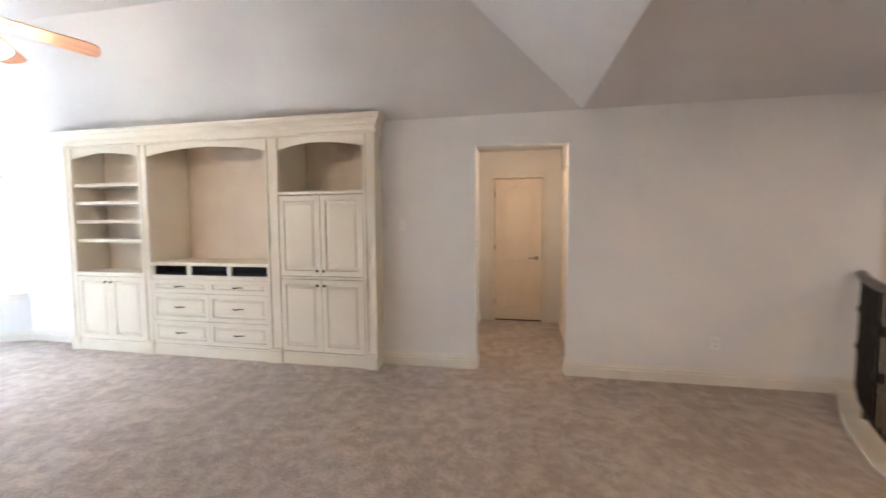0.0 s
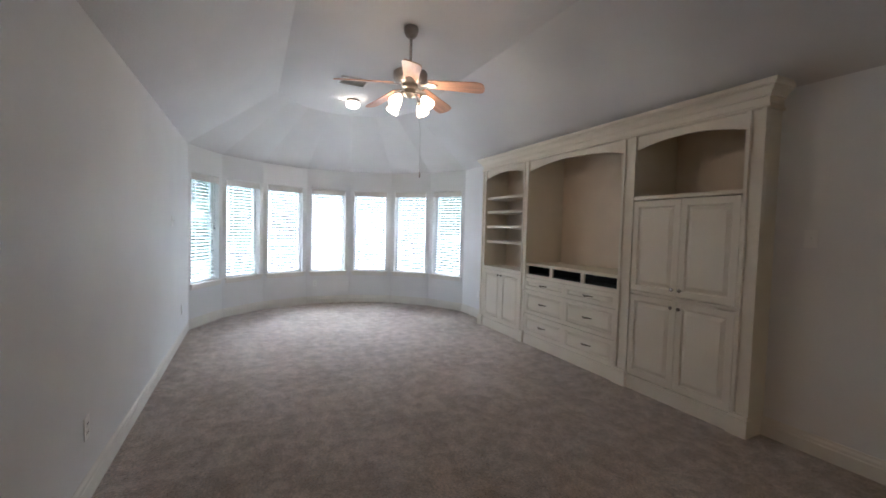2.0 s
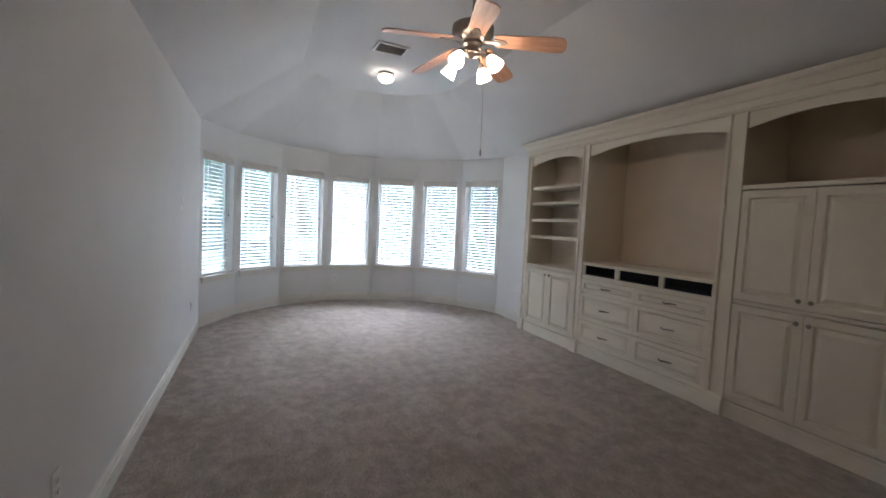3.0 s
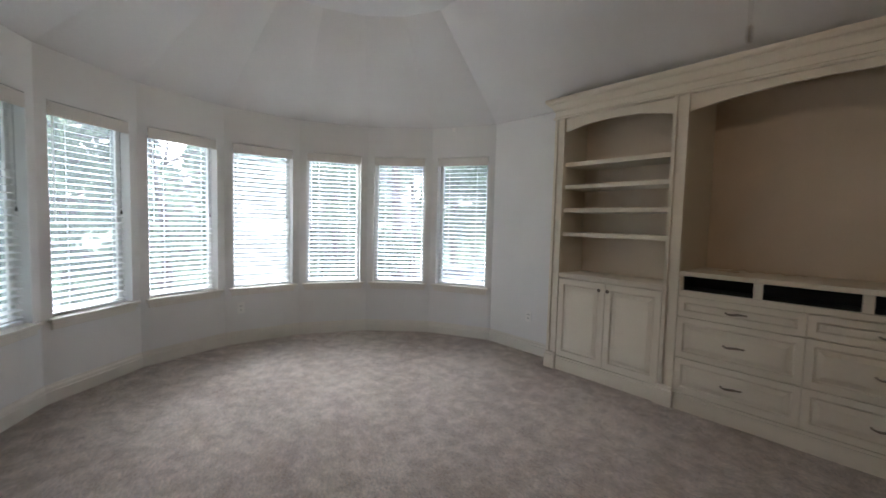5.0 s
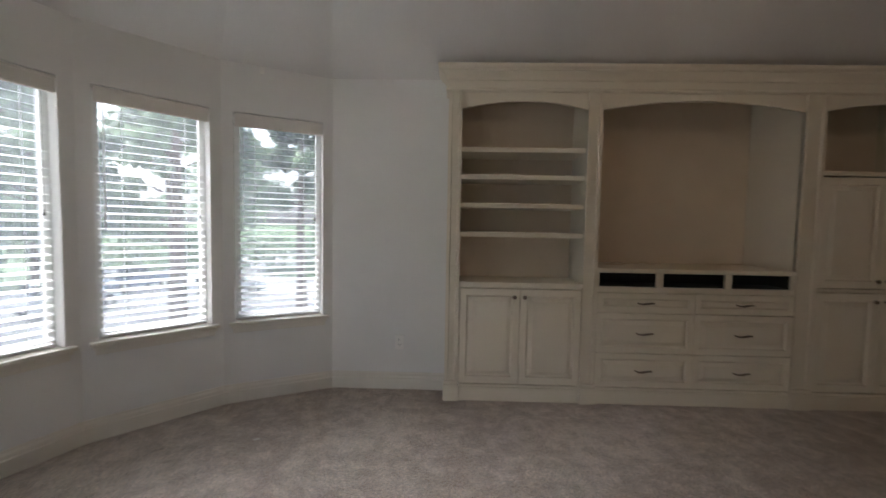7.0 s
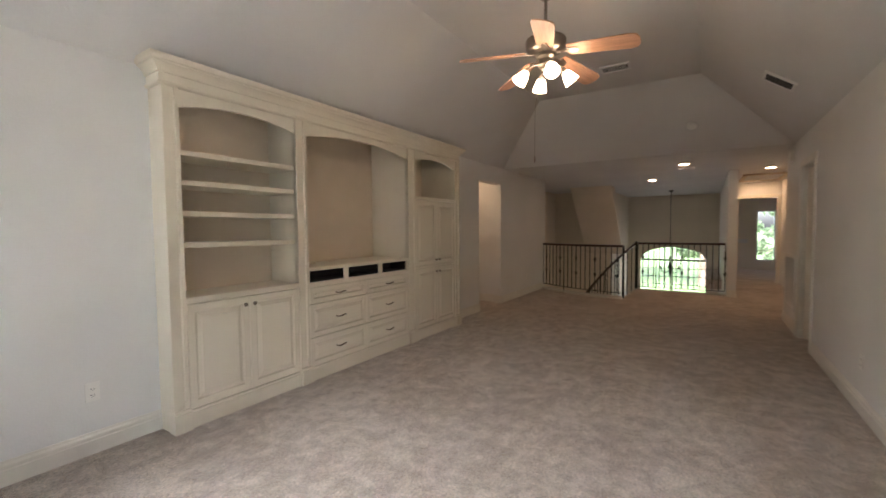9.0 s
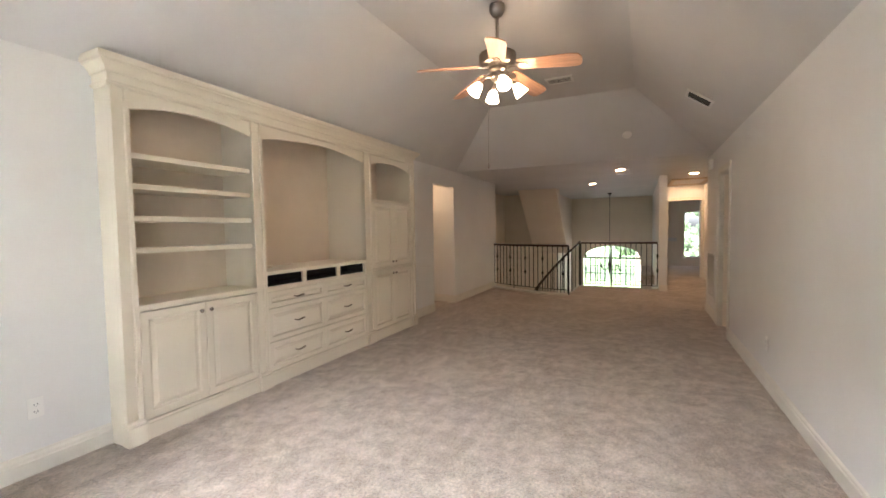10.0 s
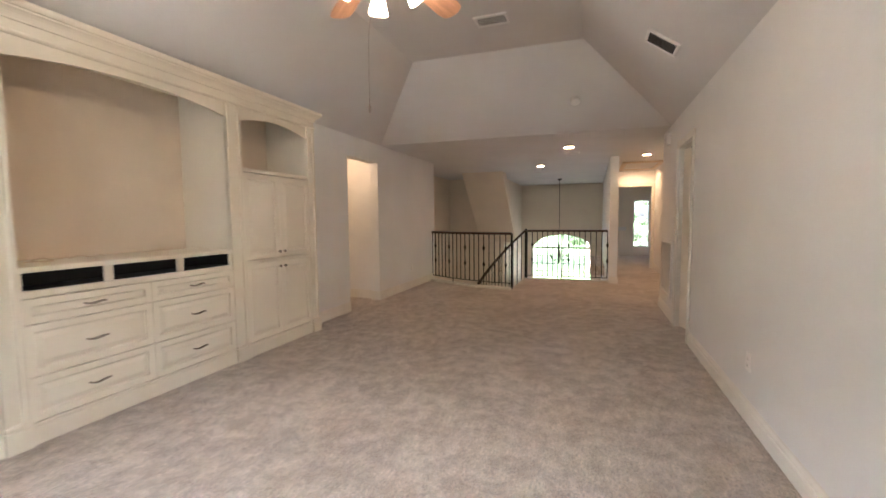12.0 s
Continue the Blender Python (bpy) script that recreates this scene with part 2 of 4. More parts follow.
def bay_corner(i, r=RB, cx=CX):
    a = radians((i - 3.5) * DA)
    return (cx - r * math.cos(a), CY + r * math.sin(a))


def facet(k):
    """The pose of bay facet k (1 to 7): local x along the wall, y outwards, z up."""
    a = radians((k - 4) * DA)
    u, n = Vector((math.sin(a), math.cos(a), 0)), Vector((-math.cos(a), math.sin(a), 0))
    m = Matrix((u, n, (0, 0, 1))).transposed().to_4x4()
    return Matrix.Translation((CX + AP * n.x, CY + AP * n.y, 0)) @ m


BAY = [bay_corner(i) for i in range(8)]
WELL = [(2.82, 3.42), (2.58, 3.02), (2.38, 2.62), (2.23, 2.22), (2.17, 1.92), (2.14, 1.62)]

# ---- floor and ceilings ----
bm = bmesh.new()
outline = BAY[:1] + [(1.5, YR), (1.5, -1.19), (6.5, -1.19), (6.5, -0.2), (3.45, -0.2), (3.45, -0.05), (3.66, -0.05), (3.66, 1.60)] + WELL[::-1] + [BAY[7]] + BAY[6:0:-1]
prism(bm, outline, -0.25, 0.0)
structure("floor", bm, M_CARPET, "beige cut-pile carpet with trodden patches")
structure("floor_hall", boxes((-0.42, 0.86, YC, 5.6, -0.25, 0.0)), M_CARPET, "beige carpet of the side hall")
structure("floor_far_room", boxes((6.5, 10.0, -2.6, 0.3, -0.25, 0.0)), M_CARPET, "carpet of the far bedroom")

bm = bmesh.new()
XE0, XE1 = 0.92, 0.75                              # the header line is a little out of square
outer = [(XE0, YR)] + BAY + [(XE1, YC)]
RI = 1.0
inner = [(-0.30, 0.378)] + [bay_corner(i, RI, -5.2) for i in range(8)] + [(-0.36, 2.35)]
inner[1] = (inner[1][0], 0.40)
inner[8] = (inner[8][0], 2.32)
vo = [bm.verts.new((x, y, ZW)) for x, y in outer]
vi = [bm.verts.new((x, y, ZF)) for x, y in inner]
n = len(vo)
for i in range(n):
    j = (i + 1) % n
    bm.faces.new((vo[i], vo[j], vi[j], vi[i]))
bm.faces.new(vi)
ceil = structure("ceiling", bm, M_CEIL, "vaulted tray ceiling with hipped slopes over the bay")
bm = bmesh.new()
prism(bm, [(XE0 - 0.004, YR), (XE0 - 0.004, YR - 0.1), (3.45, -1.25), (9.8, -1.25), (9.8, 4.5), (XE1 + 0.002, 4.5), (XE1 + 0.002, YC + 0.01), (XE1 - 0.004, YC)], ZW, ZW + 0.12)
structure("ceiling_landing", bm, M_CEIL, "flat ceiling over the landing and stairwell")
structure("ceiling_hall", boxes((-0.6, 0.749, YC, 5.7, ZW + 0.001, ZW + 0.12)), M_CEIL, "flat ceiling of the side hall")
pieces("ceiling_far_room", M_CEIL, "", (9.801, 10.2, -2.7, 0.3, ZW, ZW + 0.12), (6.5, 9.8, -2.7, -1.25, ZW, ZW + 0.12))
structure("roof", boxes((-7.9, 10.4, -3.0, 6.0, 3.4, 3.5)), M_CEIL)

# ---- walls ----
CL, CR = -4.90, -1.16                              # cabinet ends
pieces("wall_cabinet_side", M_WALL, "painted wall with a cased-free hall opening", (BAY[7][0] - 0.02, CL + 0.03, YC, YC + T, -0.25, ZW), (CR - 0.03, -0.21, YC, YC + T, -0.25, ZW), (0.635, 3.05, YC, YC + T, -0.25, ZW),
          (-0.21, 0.635, YC, YC + T, 2.155, ZW))
pieces("wall_behind_cabinet", M_WALL, "", (CL - 0.1, CR + 0.1, 3.86, 3.96, -0.25, 2.8), (CL + 0.03, CL + 0.08, YC + T, 3.86, -0.25, 2.8), (CR - 0.08, CR - 0.03, YC + T, 3.86, -0.25, 2.8),
          (CL + 0.08, CR - 0.08, YC, 3.86, 2.48, 2.6))
TR = 0.085
pieces("wall_right", M_WALL, "long painted wall with a door", (BAY[0][0] - 0.02, -0.38, YR - TR, YR, -0.25, ZW), (-0.38, 0.30, YR - TR, YR, 2.06, ZW), (0.30, 1.5, YR - TR, YR, -0.25, ZW), (1.36, 1.5, -1.19, YR - TR, -0.25, ZW))
for k in range(1, 8):
    m, tt = facet(k), T * math.tan(radians(DA / 2))
    bm = bmesh.new()
    h = FW / 2
    prism(bm, [(-h, 0), (-0.31, 0), (-0.31, T), (-h - tt, T)], -0.25, ZW)
    prism(bm, [(0.31, 0), (h, 0), (h + tt, T), (0.31, T)], -0.25, ZW)
    box(bm, -0.31, 0.31, 0, T, -0.25, 0.575)
    box(bm, -0.31, 0.31, 0, T, 2.095, ZW)
    w = structure("wall_bay_%d" % k, bm, M_WALL, "painted bay wall facet round its window")
    w.matrix_basis = m
# side hall
pieces("wall_hall_side", M_WALL, "", (-0.56, -0.42, YC + T, 5.6, -0.25, ZW), (0.72, 0.86, YC + T, 5.6, -0.25, ZW), (-0.42, -0.20, 5.46, 5.6, -0.25, ZW), (0.475, 0.72, 5.46, 5.6, -0.25, ZW),
          (-0.20, 0.475, 5.46, 5.6, 2.06, ZW), (-0.42, 0.72, 5.601, 5.66, -0.25, ZW))
# far hall and room
pieces("wall_hall_far", M_WALL, "", (1.5, 6.5, -1.33, -1.19, -0.25, ZW), (3.45, 9.7, -0.2, -0.05, -3.1, ZW), (6.38, 6.5, -1.19, -1.12, 0, ZW), (6.38, 6.5, -0.36, -0.2, 0, ZW), (6.38, 6.5, -1.12, -0.36, 2.05, ZW))
pieces("wall_far_room", M_FOYER, "", (10.0, 10.14, -2.7, -1.50, -0.25, ZW), (10.0, 10.14, -1.02, 0.3, -0.25, ZW), (10.0, 10.14, -1.5, -1.02, -0.25, 0.3), (10.0, 10.14, -1.5, -1.02, 1.86, ZW),
          (6.5, 10.0, -2.74, -2.6, -0.25, ZW), (6.38, 6.5, -2.7, -1.33, -0.25, ZW), (9.84, 10.0, -0.05, 0.3, -0.25, ZW))
# stairwell and foyer
bm = boxes((3.05, 6.6, 4.3, 4.44, -3.1, ZW), (2.91, 3.05, YC + T, 4.44, -3.1, ZW), (6.6, 6.74, 2.65, 4.44, -3.1, ZW), (6.74, 9.7, 2.65, 2.79, -3.1, ZW))
structure("wall_stairwell", bm, M_FOYER)
structure("floor_foyer", boxes((0.5, 9.7, -1.3, 4.3, -3.2, -3.0)), M_TILE, "stone floor of the lower foyer")
pieces("wall_under_landing", M_FOYER, "", (1.9, 2.0, -1.3, 4.3, -3.0, -0.26), (2.0, 3.45, -0.2, -0.05, -3.0, -0.26))
# sloping soffit over the stair
bm = bmesh.new()
a = [(4.9, 3.377, 2.43), (4.9, 2.35, 2.43), (6.6, 2.315, 0.6), (6.6, 3.33, 0.6)]
vs = [bm.verts.new(p) for p in a] + [bm.verts.new((x + 0.5, y, z)) for x, y, z in a]
for q in ((0, 1, 2, 3), (4, 5, 6, 7), (0, 1, 5, 4), (1, 2, 6, 5), (2, 3, 7, 6), (3, 0, 4, 7)):
    bm.faces.new([vs[i] for i in q])
structure("wall_soffit", bm, M_FOYER, "sloping painted soffit above the stairs")
# Unseen overhang, added only to hold sky light out of the arched window.
structure("eave_light_block", boxes((9.85, 12.8, -0.8, 3.4, 0.85, 0.97)), M_CEIL, "unseen overhang added to cut the foyer's daylight")
# arched window wall of the foyer
AW0, AW1, AWS, AWT = 0.28, 2.24, 0.25, 0.69
bm = boxes((9.7, 9.84, -0.2, AW0, -3.1, ZW), (9.7, 9.84, AW1, 2.79, -3.1, ZW), (9.7, 9.84, AW0, AW1, -3.1, -0.9))
prev = None
for i in range(17):
    y = AW0 + (AW1 - AW0) * i / 16
    z = AWS + (AWT - AWS) * math.sqrt(max(0, 1 - ((i - 8) / 8) ** 2))
    if prev:
        vs = [bm.verts.new((x, yy, zz)) for x in (9.7, 9.84) for yy, zz in ((prev[0], prev[1]), (y, z), (y, ZW), (prev[0], ZW))]
        for q in ((0, 1, 2, 3), (4, 5, 6, 7), (0, 1, 5, 4), (1, 2, 6, 5), (2, 3, 7, 6), (3, 0, 4, 7)):
            bm.faces.new([vs[j] for j in q])
    prev = (y, z)
structure("wall_foyer", bm, M_FOYER, "foyer wall round the arched window")


# ---- baseboards ----
def baseboard_bm(length, h=0.135, d=0.016):
    """A moulded board along local x, standing out towards -y."""
    sec = [(0, 0), (-d, 0), (-d, h * 0.62), (-d * 0.72, h * 0.66), (-d * 0.72, h * 0.80), (-d * 0.35, h * 0.90), (-d * 0.3, h), (0, h)]
    bm = bmesh.new()
    rings = [[bm.verts.new((x, y, z)) for y, z in sec] for x in (0, length)]
    for i in range(len(sec)):
        j = (i + 1) % len(sec)
        bm.faces.new((rings[0][i], rings[0][j], rings[1][j], rings[1][i]))
    bm.faces.new(rings[0])
    bm.faces.new(rings[1][::-1])
    return bm


def baseboard(p, q, label="cream moulded baseboard"):
    """Along the wall from p to q, with the room on the right-hand side of the way."""
    d = Vector((q[0] - p[0], q[1] - p[1], 0))
    ob = structure("baseboard", baseboard_bm(d.length), M_TRIM, label)
    ob.matrix_basis = Matrix.Translation((p[0], p[1], 0)) @ Matrix.Rotation(math.atan2(d.y, d.x), 4, "Z")
    return ob


for i in range(7):
    baseboard(BAY[i], BAY[i + 1])
baseboard(BAY[7], (CL, YC))
baseboard((CR, YC), (-0.21, YC))
baseboard((0.635, YC), (3.02, YC))
baseboard((-0.455, YR), BAY[0])
baseboard((1.5, YR), (0.375, YR))
baseboard((0.72, 5.46), (0.72, YC + T))
baseboard((-0.42, YC + T), (-0.42, 5.46))
baseboard((0.635, YC + T), (0.635, YC))
baseboard((-0.21, YC), (-0.21, YC + T))
baseboard((6.38, -1.19), (1.5, -1.19))
baseboard((1.5, -1.19), (1.5, YR))
baseboard((3.45, -0.2), (6.38, -0.2))
baseboard((3.45, -0.05), (3.45, -0.2))


# ---- windows and blinds of the bay ----
def window(k):
    m = facet(k)
    w = empty("window_%d" % k, "white vinyl window with a cream sill and apron", kind="structure", m=m)
    part("window_frame", boxes((-0.308, -0.27, 0.09, 0.136, 0.578, 2.093), (0.27, 0.308, 0.09, 0.136, 0.578, 2.093), (-0.27, 0.27, 0.09, 0.136, 0.578, 0.625), (-0.27, 0.27, 0.09, 0.136, 2.045, 2.093),
         bevel=0.003), M_VINYL, w)
    p = part("pane", boxes((-0.269, 0.269, 0.108, 0.112, 0.626, 2.044)), M_GLASS, w)
    p.visible_shadow = False
    # Added haze layer: lifts the dark tones of the outdoors.
    part("haze_veil", boxes((-0.268, 0.268, 0.132, 0.134, 0.627, 2.043)), M_VEIL, w, "thin pale veil added to haze the outdoor view")
    sill = bmesh.new()
    box(sill, -0.350, 0.350, -0.045, -0.001, 0.572, 0.597, bevel=0.006)
    box(sill, -0.306, 0.306, -0.001, 0.088, 0.579, 0.597)
    part("window_sill", sill, M_TRIM, w, "cream moulded sill")
    ap = bmesh.new()
    box(ap, -0.325, 0.325, -0.018, -0.001, 0.515, 0.571, bevel=0.004)
    box(ap, -0.335, 0.335, -0.028, -0.018, 0.548, 0.571, bevel=0.003)
    part("apron", ap, M_TRIM, w)


SLATS = {}


def slat_mesh(tilt):
    if tilt not in SLATS:
        bm = bmesh.new()
        c, s = math.cos(radians(tilt)), math.sin(radians(tilt))
        pts = []
        for u, v in ((-0.025, -0.0006), (0.0, 0.0002), (0.025, -0.0006), (0.025, 0.0006), (0.0, 0.0016), (-0.025, 0.0006)):
            pts.append((u * c - v * s, u * s + v * c))
        rings = [[bm.verts.new((x, y, z)) for y, z in pts] for x in (-0.288, 0.288)]
        for i in range(6):
            j = (i + 1) % 6
            bm.faces.new((rings[0][i], rings[0][j], rings[1][j], rings[1][i]))
        bm.faces.new(rings[0])
        bm.faces.new(rings[1][::-1])
        SLATS[tilt] = mesh_of("slat", bm, M_BLIND)
    return SLATS[tilt]


def blind(k, tilt):
    label = "white faux-wood blind lowered with slats nearly closed" if tilt > 20 else "white faux-wood blind lowered with open slats"
    b = empty("window_blind", label, "blind", "blinds of the bay windows", m=facet(k))
    v = bmesh.new()
    box(v, -0.302, 0.302, -0.004, 0.012, 1.994, 2.088, bevel=0.004)
    box(v, -0.302, 0.302, -0.008, -0.004, 2.000, 2.014, bevel=0.0015)
    box(v, -0.302, 0.302, -0.008, -0.004, 2.070, 2.084, bevel=0.0015)
    part("valance", v, M_VALANCE, b, "beige valance board")
    z = 0.645
    while z < 1.985:
        s = part("slat", slat_mesh(tilt), None, b)
        s.location = (0, 0.058, z)
        z += 0.0472
    part("bottom_rail", boxes((-0.288, 0.288, 0.034, 0.082, 0.600, 0.618), bevel=0.004), M_BLIND, b)
    part("head_rail", boxes((-0.295, 0.295, 0.020, 0.084, 2.030, 2.090), bevel=0.003), M_BLIND, b)
    for x in (-0.17, 0.17):
        part("ladder_cord", boxes((x - 0.0012, x + 0.0012, 0.030, 0.0324, 0.618, 2.030)), M_BLIND, b)
    wand = bmesh.new()
    lathe(wand, [(0.004, 1.25), (0.004, 2.01)], Matrix.Translation((-0.255, 0.026, 0)), 6)
    part("tilt_wand", wand, M_BLIND, b)
    tas = bmesh.new()
    lathe(tas, [(0.003, 1.33), (0.008, 1.335), (0.007, 1.35), (0.003, 1.365)], Matrix.Translation((0.25, 0.026, 0)), 8)
    box(tas, 0.249, 0.251, 0.025, 0.027, 1.365, 2.012)
    part("pull_cord", tas, M_SLOT, b, "lift cord with a dark tassel")


for k in range(1, 8):
    window(k)
    blind(k, 36 if k == 4 else 12)

# ---- built-in cabinets ----
F = 3.255                                          # face of the carcasses
NB = 3.80                                          # back of the niches
X1, X2, X3, X4, X5, X6 = -4.80, -3.885, -3.78, -2.335, -2.195, -1.28


def raised_panel(w, h, rail=0.055, depth=0.02):
    """A raised-panel front, local x 0..w, z 0..h, its face at y=0 and its back at y=depth."""
    bm = bmesh.new()
    rings = []
    for inset, y in ((0, depth), (0, 0.002), (0.002, 0), (rail - 0.006, 0), (rail - 0.002, 0.003), (rail + 0.003, 0.013), (rail + 0.011, 0.014), (rail + 0.036, 0.003), (rail + 0.039, 0.001)):
        rings.append([bm.verts.new(p) for p in ((inset, y, inset), (w - inset, y, inset), (w - inset, y, h - inset), (inset, y, h - inset))])
    for a, b in zip(rings, rings[1:]):
        for i in range(4):
            bm.faces.new((a[i], a[(i + 1) % 4], b[(i + 1) % 4], b[i]))
    bm.faces.new(rings[0])
    bm.faces.new(rings[-1])
    return bm


def knob_bm():
    return lathe(bmesh.new(), [(0.006, 0), (0.005, 0.010), (0.014, 0.016), (0.016, 0.022), (0.012, 0.028), (0.0, 0.030)], Matrix.Rotation(radians(90), 4, "X"), 14)


def pull_bm(w=0.128):
    """A bowed pull, broad and flat in the middle, drawn out to narrow feet."""
    bm = bmesh.new()
    rings = []
    for i in range(17):
        u = 2 * i / 16 - 1
        x, y = u * w / 2, -0.004 - 0.024 * (1 - u ** 4)
        z = 0.004 * math.sin(u * math.pi)
        h, d = 0.0085 * (1 - 0.55 * abs(u) ** 1.5), 0.004
        rings.append([bm.verts.new((x, y + d * math.sin(a), z + h * math.cos(a))) for a in (k * math.pi / 4 for k in range(8))])
    for a, b in zip(rings, rings[1:]):
        for i in range(8):
            bm.faces.new((a[i], a[(i + 1) % 8], b[(i + 1) % 8], b[i]))
    bm.faces.new(rings[0])
    bm.faces.new(rings[-1][::-1])
    for s in (-1, 1):
        lathe(bm, [(0.006, 0.0), (0.006, 0.014), (0.004, 0.018)], Matrix.Translation((s * w * 0.44, 0, 0)) @ Matrix.Rotation(radians(90), 4, "X"), 10)
    return bm


def door_front(parent, x0, x1, z0, z1, knob_at, name="cabinet_door"):
    d = part(name, raised_panel(x1 - x0, z1 - z0), M_CAB, parent)
    d.location = (x0, F - 0.022, z0)
    k = part("knob", knob_bm(), M_PULL, d, "brushed nickel knob", smooth=True)
    k.location = (knob_at[0] - x0, 0, knob_at[1] - z0)


def drawer_front(parent, x0, x1, z0, z1):
    d = part("drawer", raised_panel(x1 - x0, z1 - z0, rail=0.046), M_CAB, parent)
    d.location = (x0, F - 0.022, z0)
    h = part("pull", pull_bm(), M_PULL, d, "curved brushed nickel pull", smooth=True)
    h.location = ((x1 - x0) / 2, 0, (z1 - z0) / 2)


def arch_bm(x0, x1, spring, crown, top, y0, y1):
    """A header board whose lower edge is a shallow arch."""
    bm = bmesh.new()
    n, cols = 20, []
    for i in range(n + 1):
        u = 2 * i / n - 1
        x, z = x0 + (x1 - x0) * i / n, spring + (crown - spring) * (1 - u * u)
        cols.append([bm.verts.new(p) for p in ((x, y0, z), (x, y0, top), (x, y1, top), (x, y1, z))])
    for a, b in zip(cols, cols[1:]):
        for i in range(4):
            bm.faces.new((a[i], a[(i + 1) % 4], b[(i + 1) % 4], b[i]))
    bm.faces.new(cols[0])
    bm.faces.new(cols[-1][::-1])
    return bm


def pilaster(parent, x0, x1, full_end=0):
    """A fluted stile between the units, on its own plinth block."""
    w = x1 - x0
    back, face, flute = F + 0.02, F - 0.025, F - 0.010
    bm = prism(bmesh.new(), [(x0, face), (x0 + 0.024, face), (x0 + 0.028, flute), (x1 - 0.028, flute), (x1 - 0.024, face), (x1, face), (x1, back), (x0, back)], 0.15, 2.30)
    part("pilaster", bm, M_CAB, parent)
    bm = boxes((x0 - 0.008, x1 + 0.008, F - 0.052, F + 0.02, 0.0, 0.125), bevel=0.004)
    box(bm, x0 - 0.004, x1 + 0.004, F - 0.042, F + 0.02, 0.125, 0.15, bevel=0.006)
    part("plinth_block", bm, M_CAB, parent)


def plinth(parent, x0, x1):
    bm = boxes((x0, x1, F - 0.028, F + 0.02, 0.0, 0.105), bevel=0.003)
    box(bm, x0, x1, F - 0.022, F + 0.02, 0.105, 0.125, bevel=0.005)
    part("plinth", bm, M_CAB, parent)


def niche(parent, x0, x1, z0, z1, mat=None, NB=3.80):
    part("back_panel", boxes((x0, x1, NB, NB + 0.015, z0, z1)), mat or M_CAB, parent)
    part("side_panel", boxes((x0 - 0.018, x0, F, NB + 0.015, z0, z1)), M_CAB, parent)
    part("side_panel", boxes((x1, x1 + 0.018, F, NB + 0.015, z0, z1)), M_CAB, parent)
    part("top_panel", boxes((x0, x1, F + 0.021, NB, z1 - 0.018, z1)), M_CAB, parent)


SPR, CRN, TOP = 2.175, 2.238, 2.30
# bookcase unit
u1 = empty("bookcase_cabinet", "cream painted bookcase with four open shelves over two doors", "cabinet", "built-in wall units")
N1 = 3.615                                         # the bookcase is shallower
niche(u1, X1, X2, 0.87, 2.42, M_NICHE_LAMPLIT, N1)
part("arch_header", arch_bm(X1, X2, SPR, CRN, TOP, F - 0.004, F + 0.020), M_CAB, u1)
for z in (1.885, 1.684, 1.473, 1.257):
    part("shelf", boxes((X1 + 0.001, X2 - 0.001, F + 0.012, N1 - 0.001, z - 0.018, z + 0.018), bevel=0.003), M_CAB, u1)
part("counter", boxes((X1 + 0.001, X2 - 0.001, F - 0.026, N1 - 0.001, 0.862, 0.902), bevel=0.006), M_CAB, u1)
part("body", boxes((X1, X2, F + 0.03, N1, 0.126, 0.861)), M_CAB, u1)
door_front(u1, X1 + 0.006, -4.346, 0.133, 0.853, (-4.387, 0.795))
door_front(u1, -4.342, X2 - 0.006, 0.133, 0.853, (-4.312, 0.795))
pilaster(u1, CL, X1 - 0.001)
plinth(u1, X1 + 0.009, X2 - 0.001)
part("end_panel", boxes((CL, CL + 0.02, F + 0.021, YC, 0.0, 2.30)), M_CAB, u1)
# media unit
u2 = empty("media_cabinet", "cream painted media niche over three slots and six drawers", "cabinet", "built-in wall units")
niche(u2, X3, X4, 0.87, 2.42, M_NICHE_LAMPLIT)
part("arch_header", arch_bm(X3, X4, SPR, CRN + 0.01, TOP, F - 0.004, F + 0.020), M_CAB, u2)
part("counter", boxes((X3 + 0.001, X4 - 0.001, F - 0.020, NB - 0.001, 0.990, 1.024), bevel=0.006), M_CAB, u2)
part("slot_shelf", boxes((X3 + 0.001, X4 - 0.001, F - 0.012, NB - 0.001, 0.846, 0.884), bevel=0.004), M_CAB, u2)
for x, h in ((X3 + 0.012, 0.011), (-3.312, 0.025), (-2.811, 0.025), (X4 - 0.012, 0.011)):
    part("slot_divider", boxes((x - h, x + h, F - 0.004, F + 0.018, 0.885, 0.989)), M_CAB, u2)
# Thin black lining puts the depth shade of the slots into colour.
part("slot_shade_lining", boxes((X3 + 0.003, X4 - 0.003, F + 0.26, F + 0.27, 0.887, 0.987), (X3 + 0.003, X4 - 0.003, F + 0.02, F + 0.26, 0.885, 0.887), (X3 + 0.003, X4 - 0.003, F + 0.02, F + 0.26, 0.987, 0.989),
     (X3 + 0.001, X3 + 0.003, F + 0.02, F + 0.27, 0.885, 0.989), (X4 - 0.003, X4 - 0.001, F + 0.02, F + 0.27, 0.885, 0.989)), M_SLOT_SHADE, u2, "near-black lining painted as the slots' shade")
part("body", boxes((X3, X4, F + 0.03, NB, 0.126, 0.845)), M_CAB, u2)
XM = (X3 + X4) / 2
for z0, z1 in ((0.132, 0.386), (0.393, 0.690), (0.697, 0.840)):
    drawer_front(u2, X3 + 0.004, XM - 0.001, z0, z1)
    drawer_front(u2, XM + 0.001, X4 - 0.004, z0, z1)
pilaster(u2, X2, X3 - 0.001)
plinth(u2, X3 + 0.009, X4 - 0.009)
cord = bmesh.new()
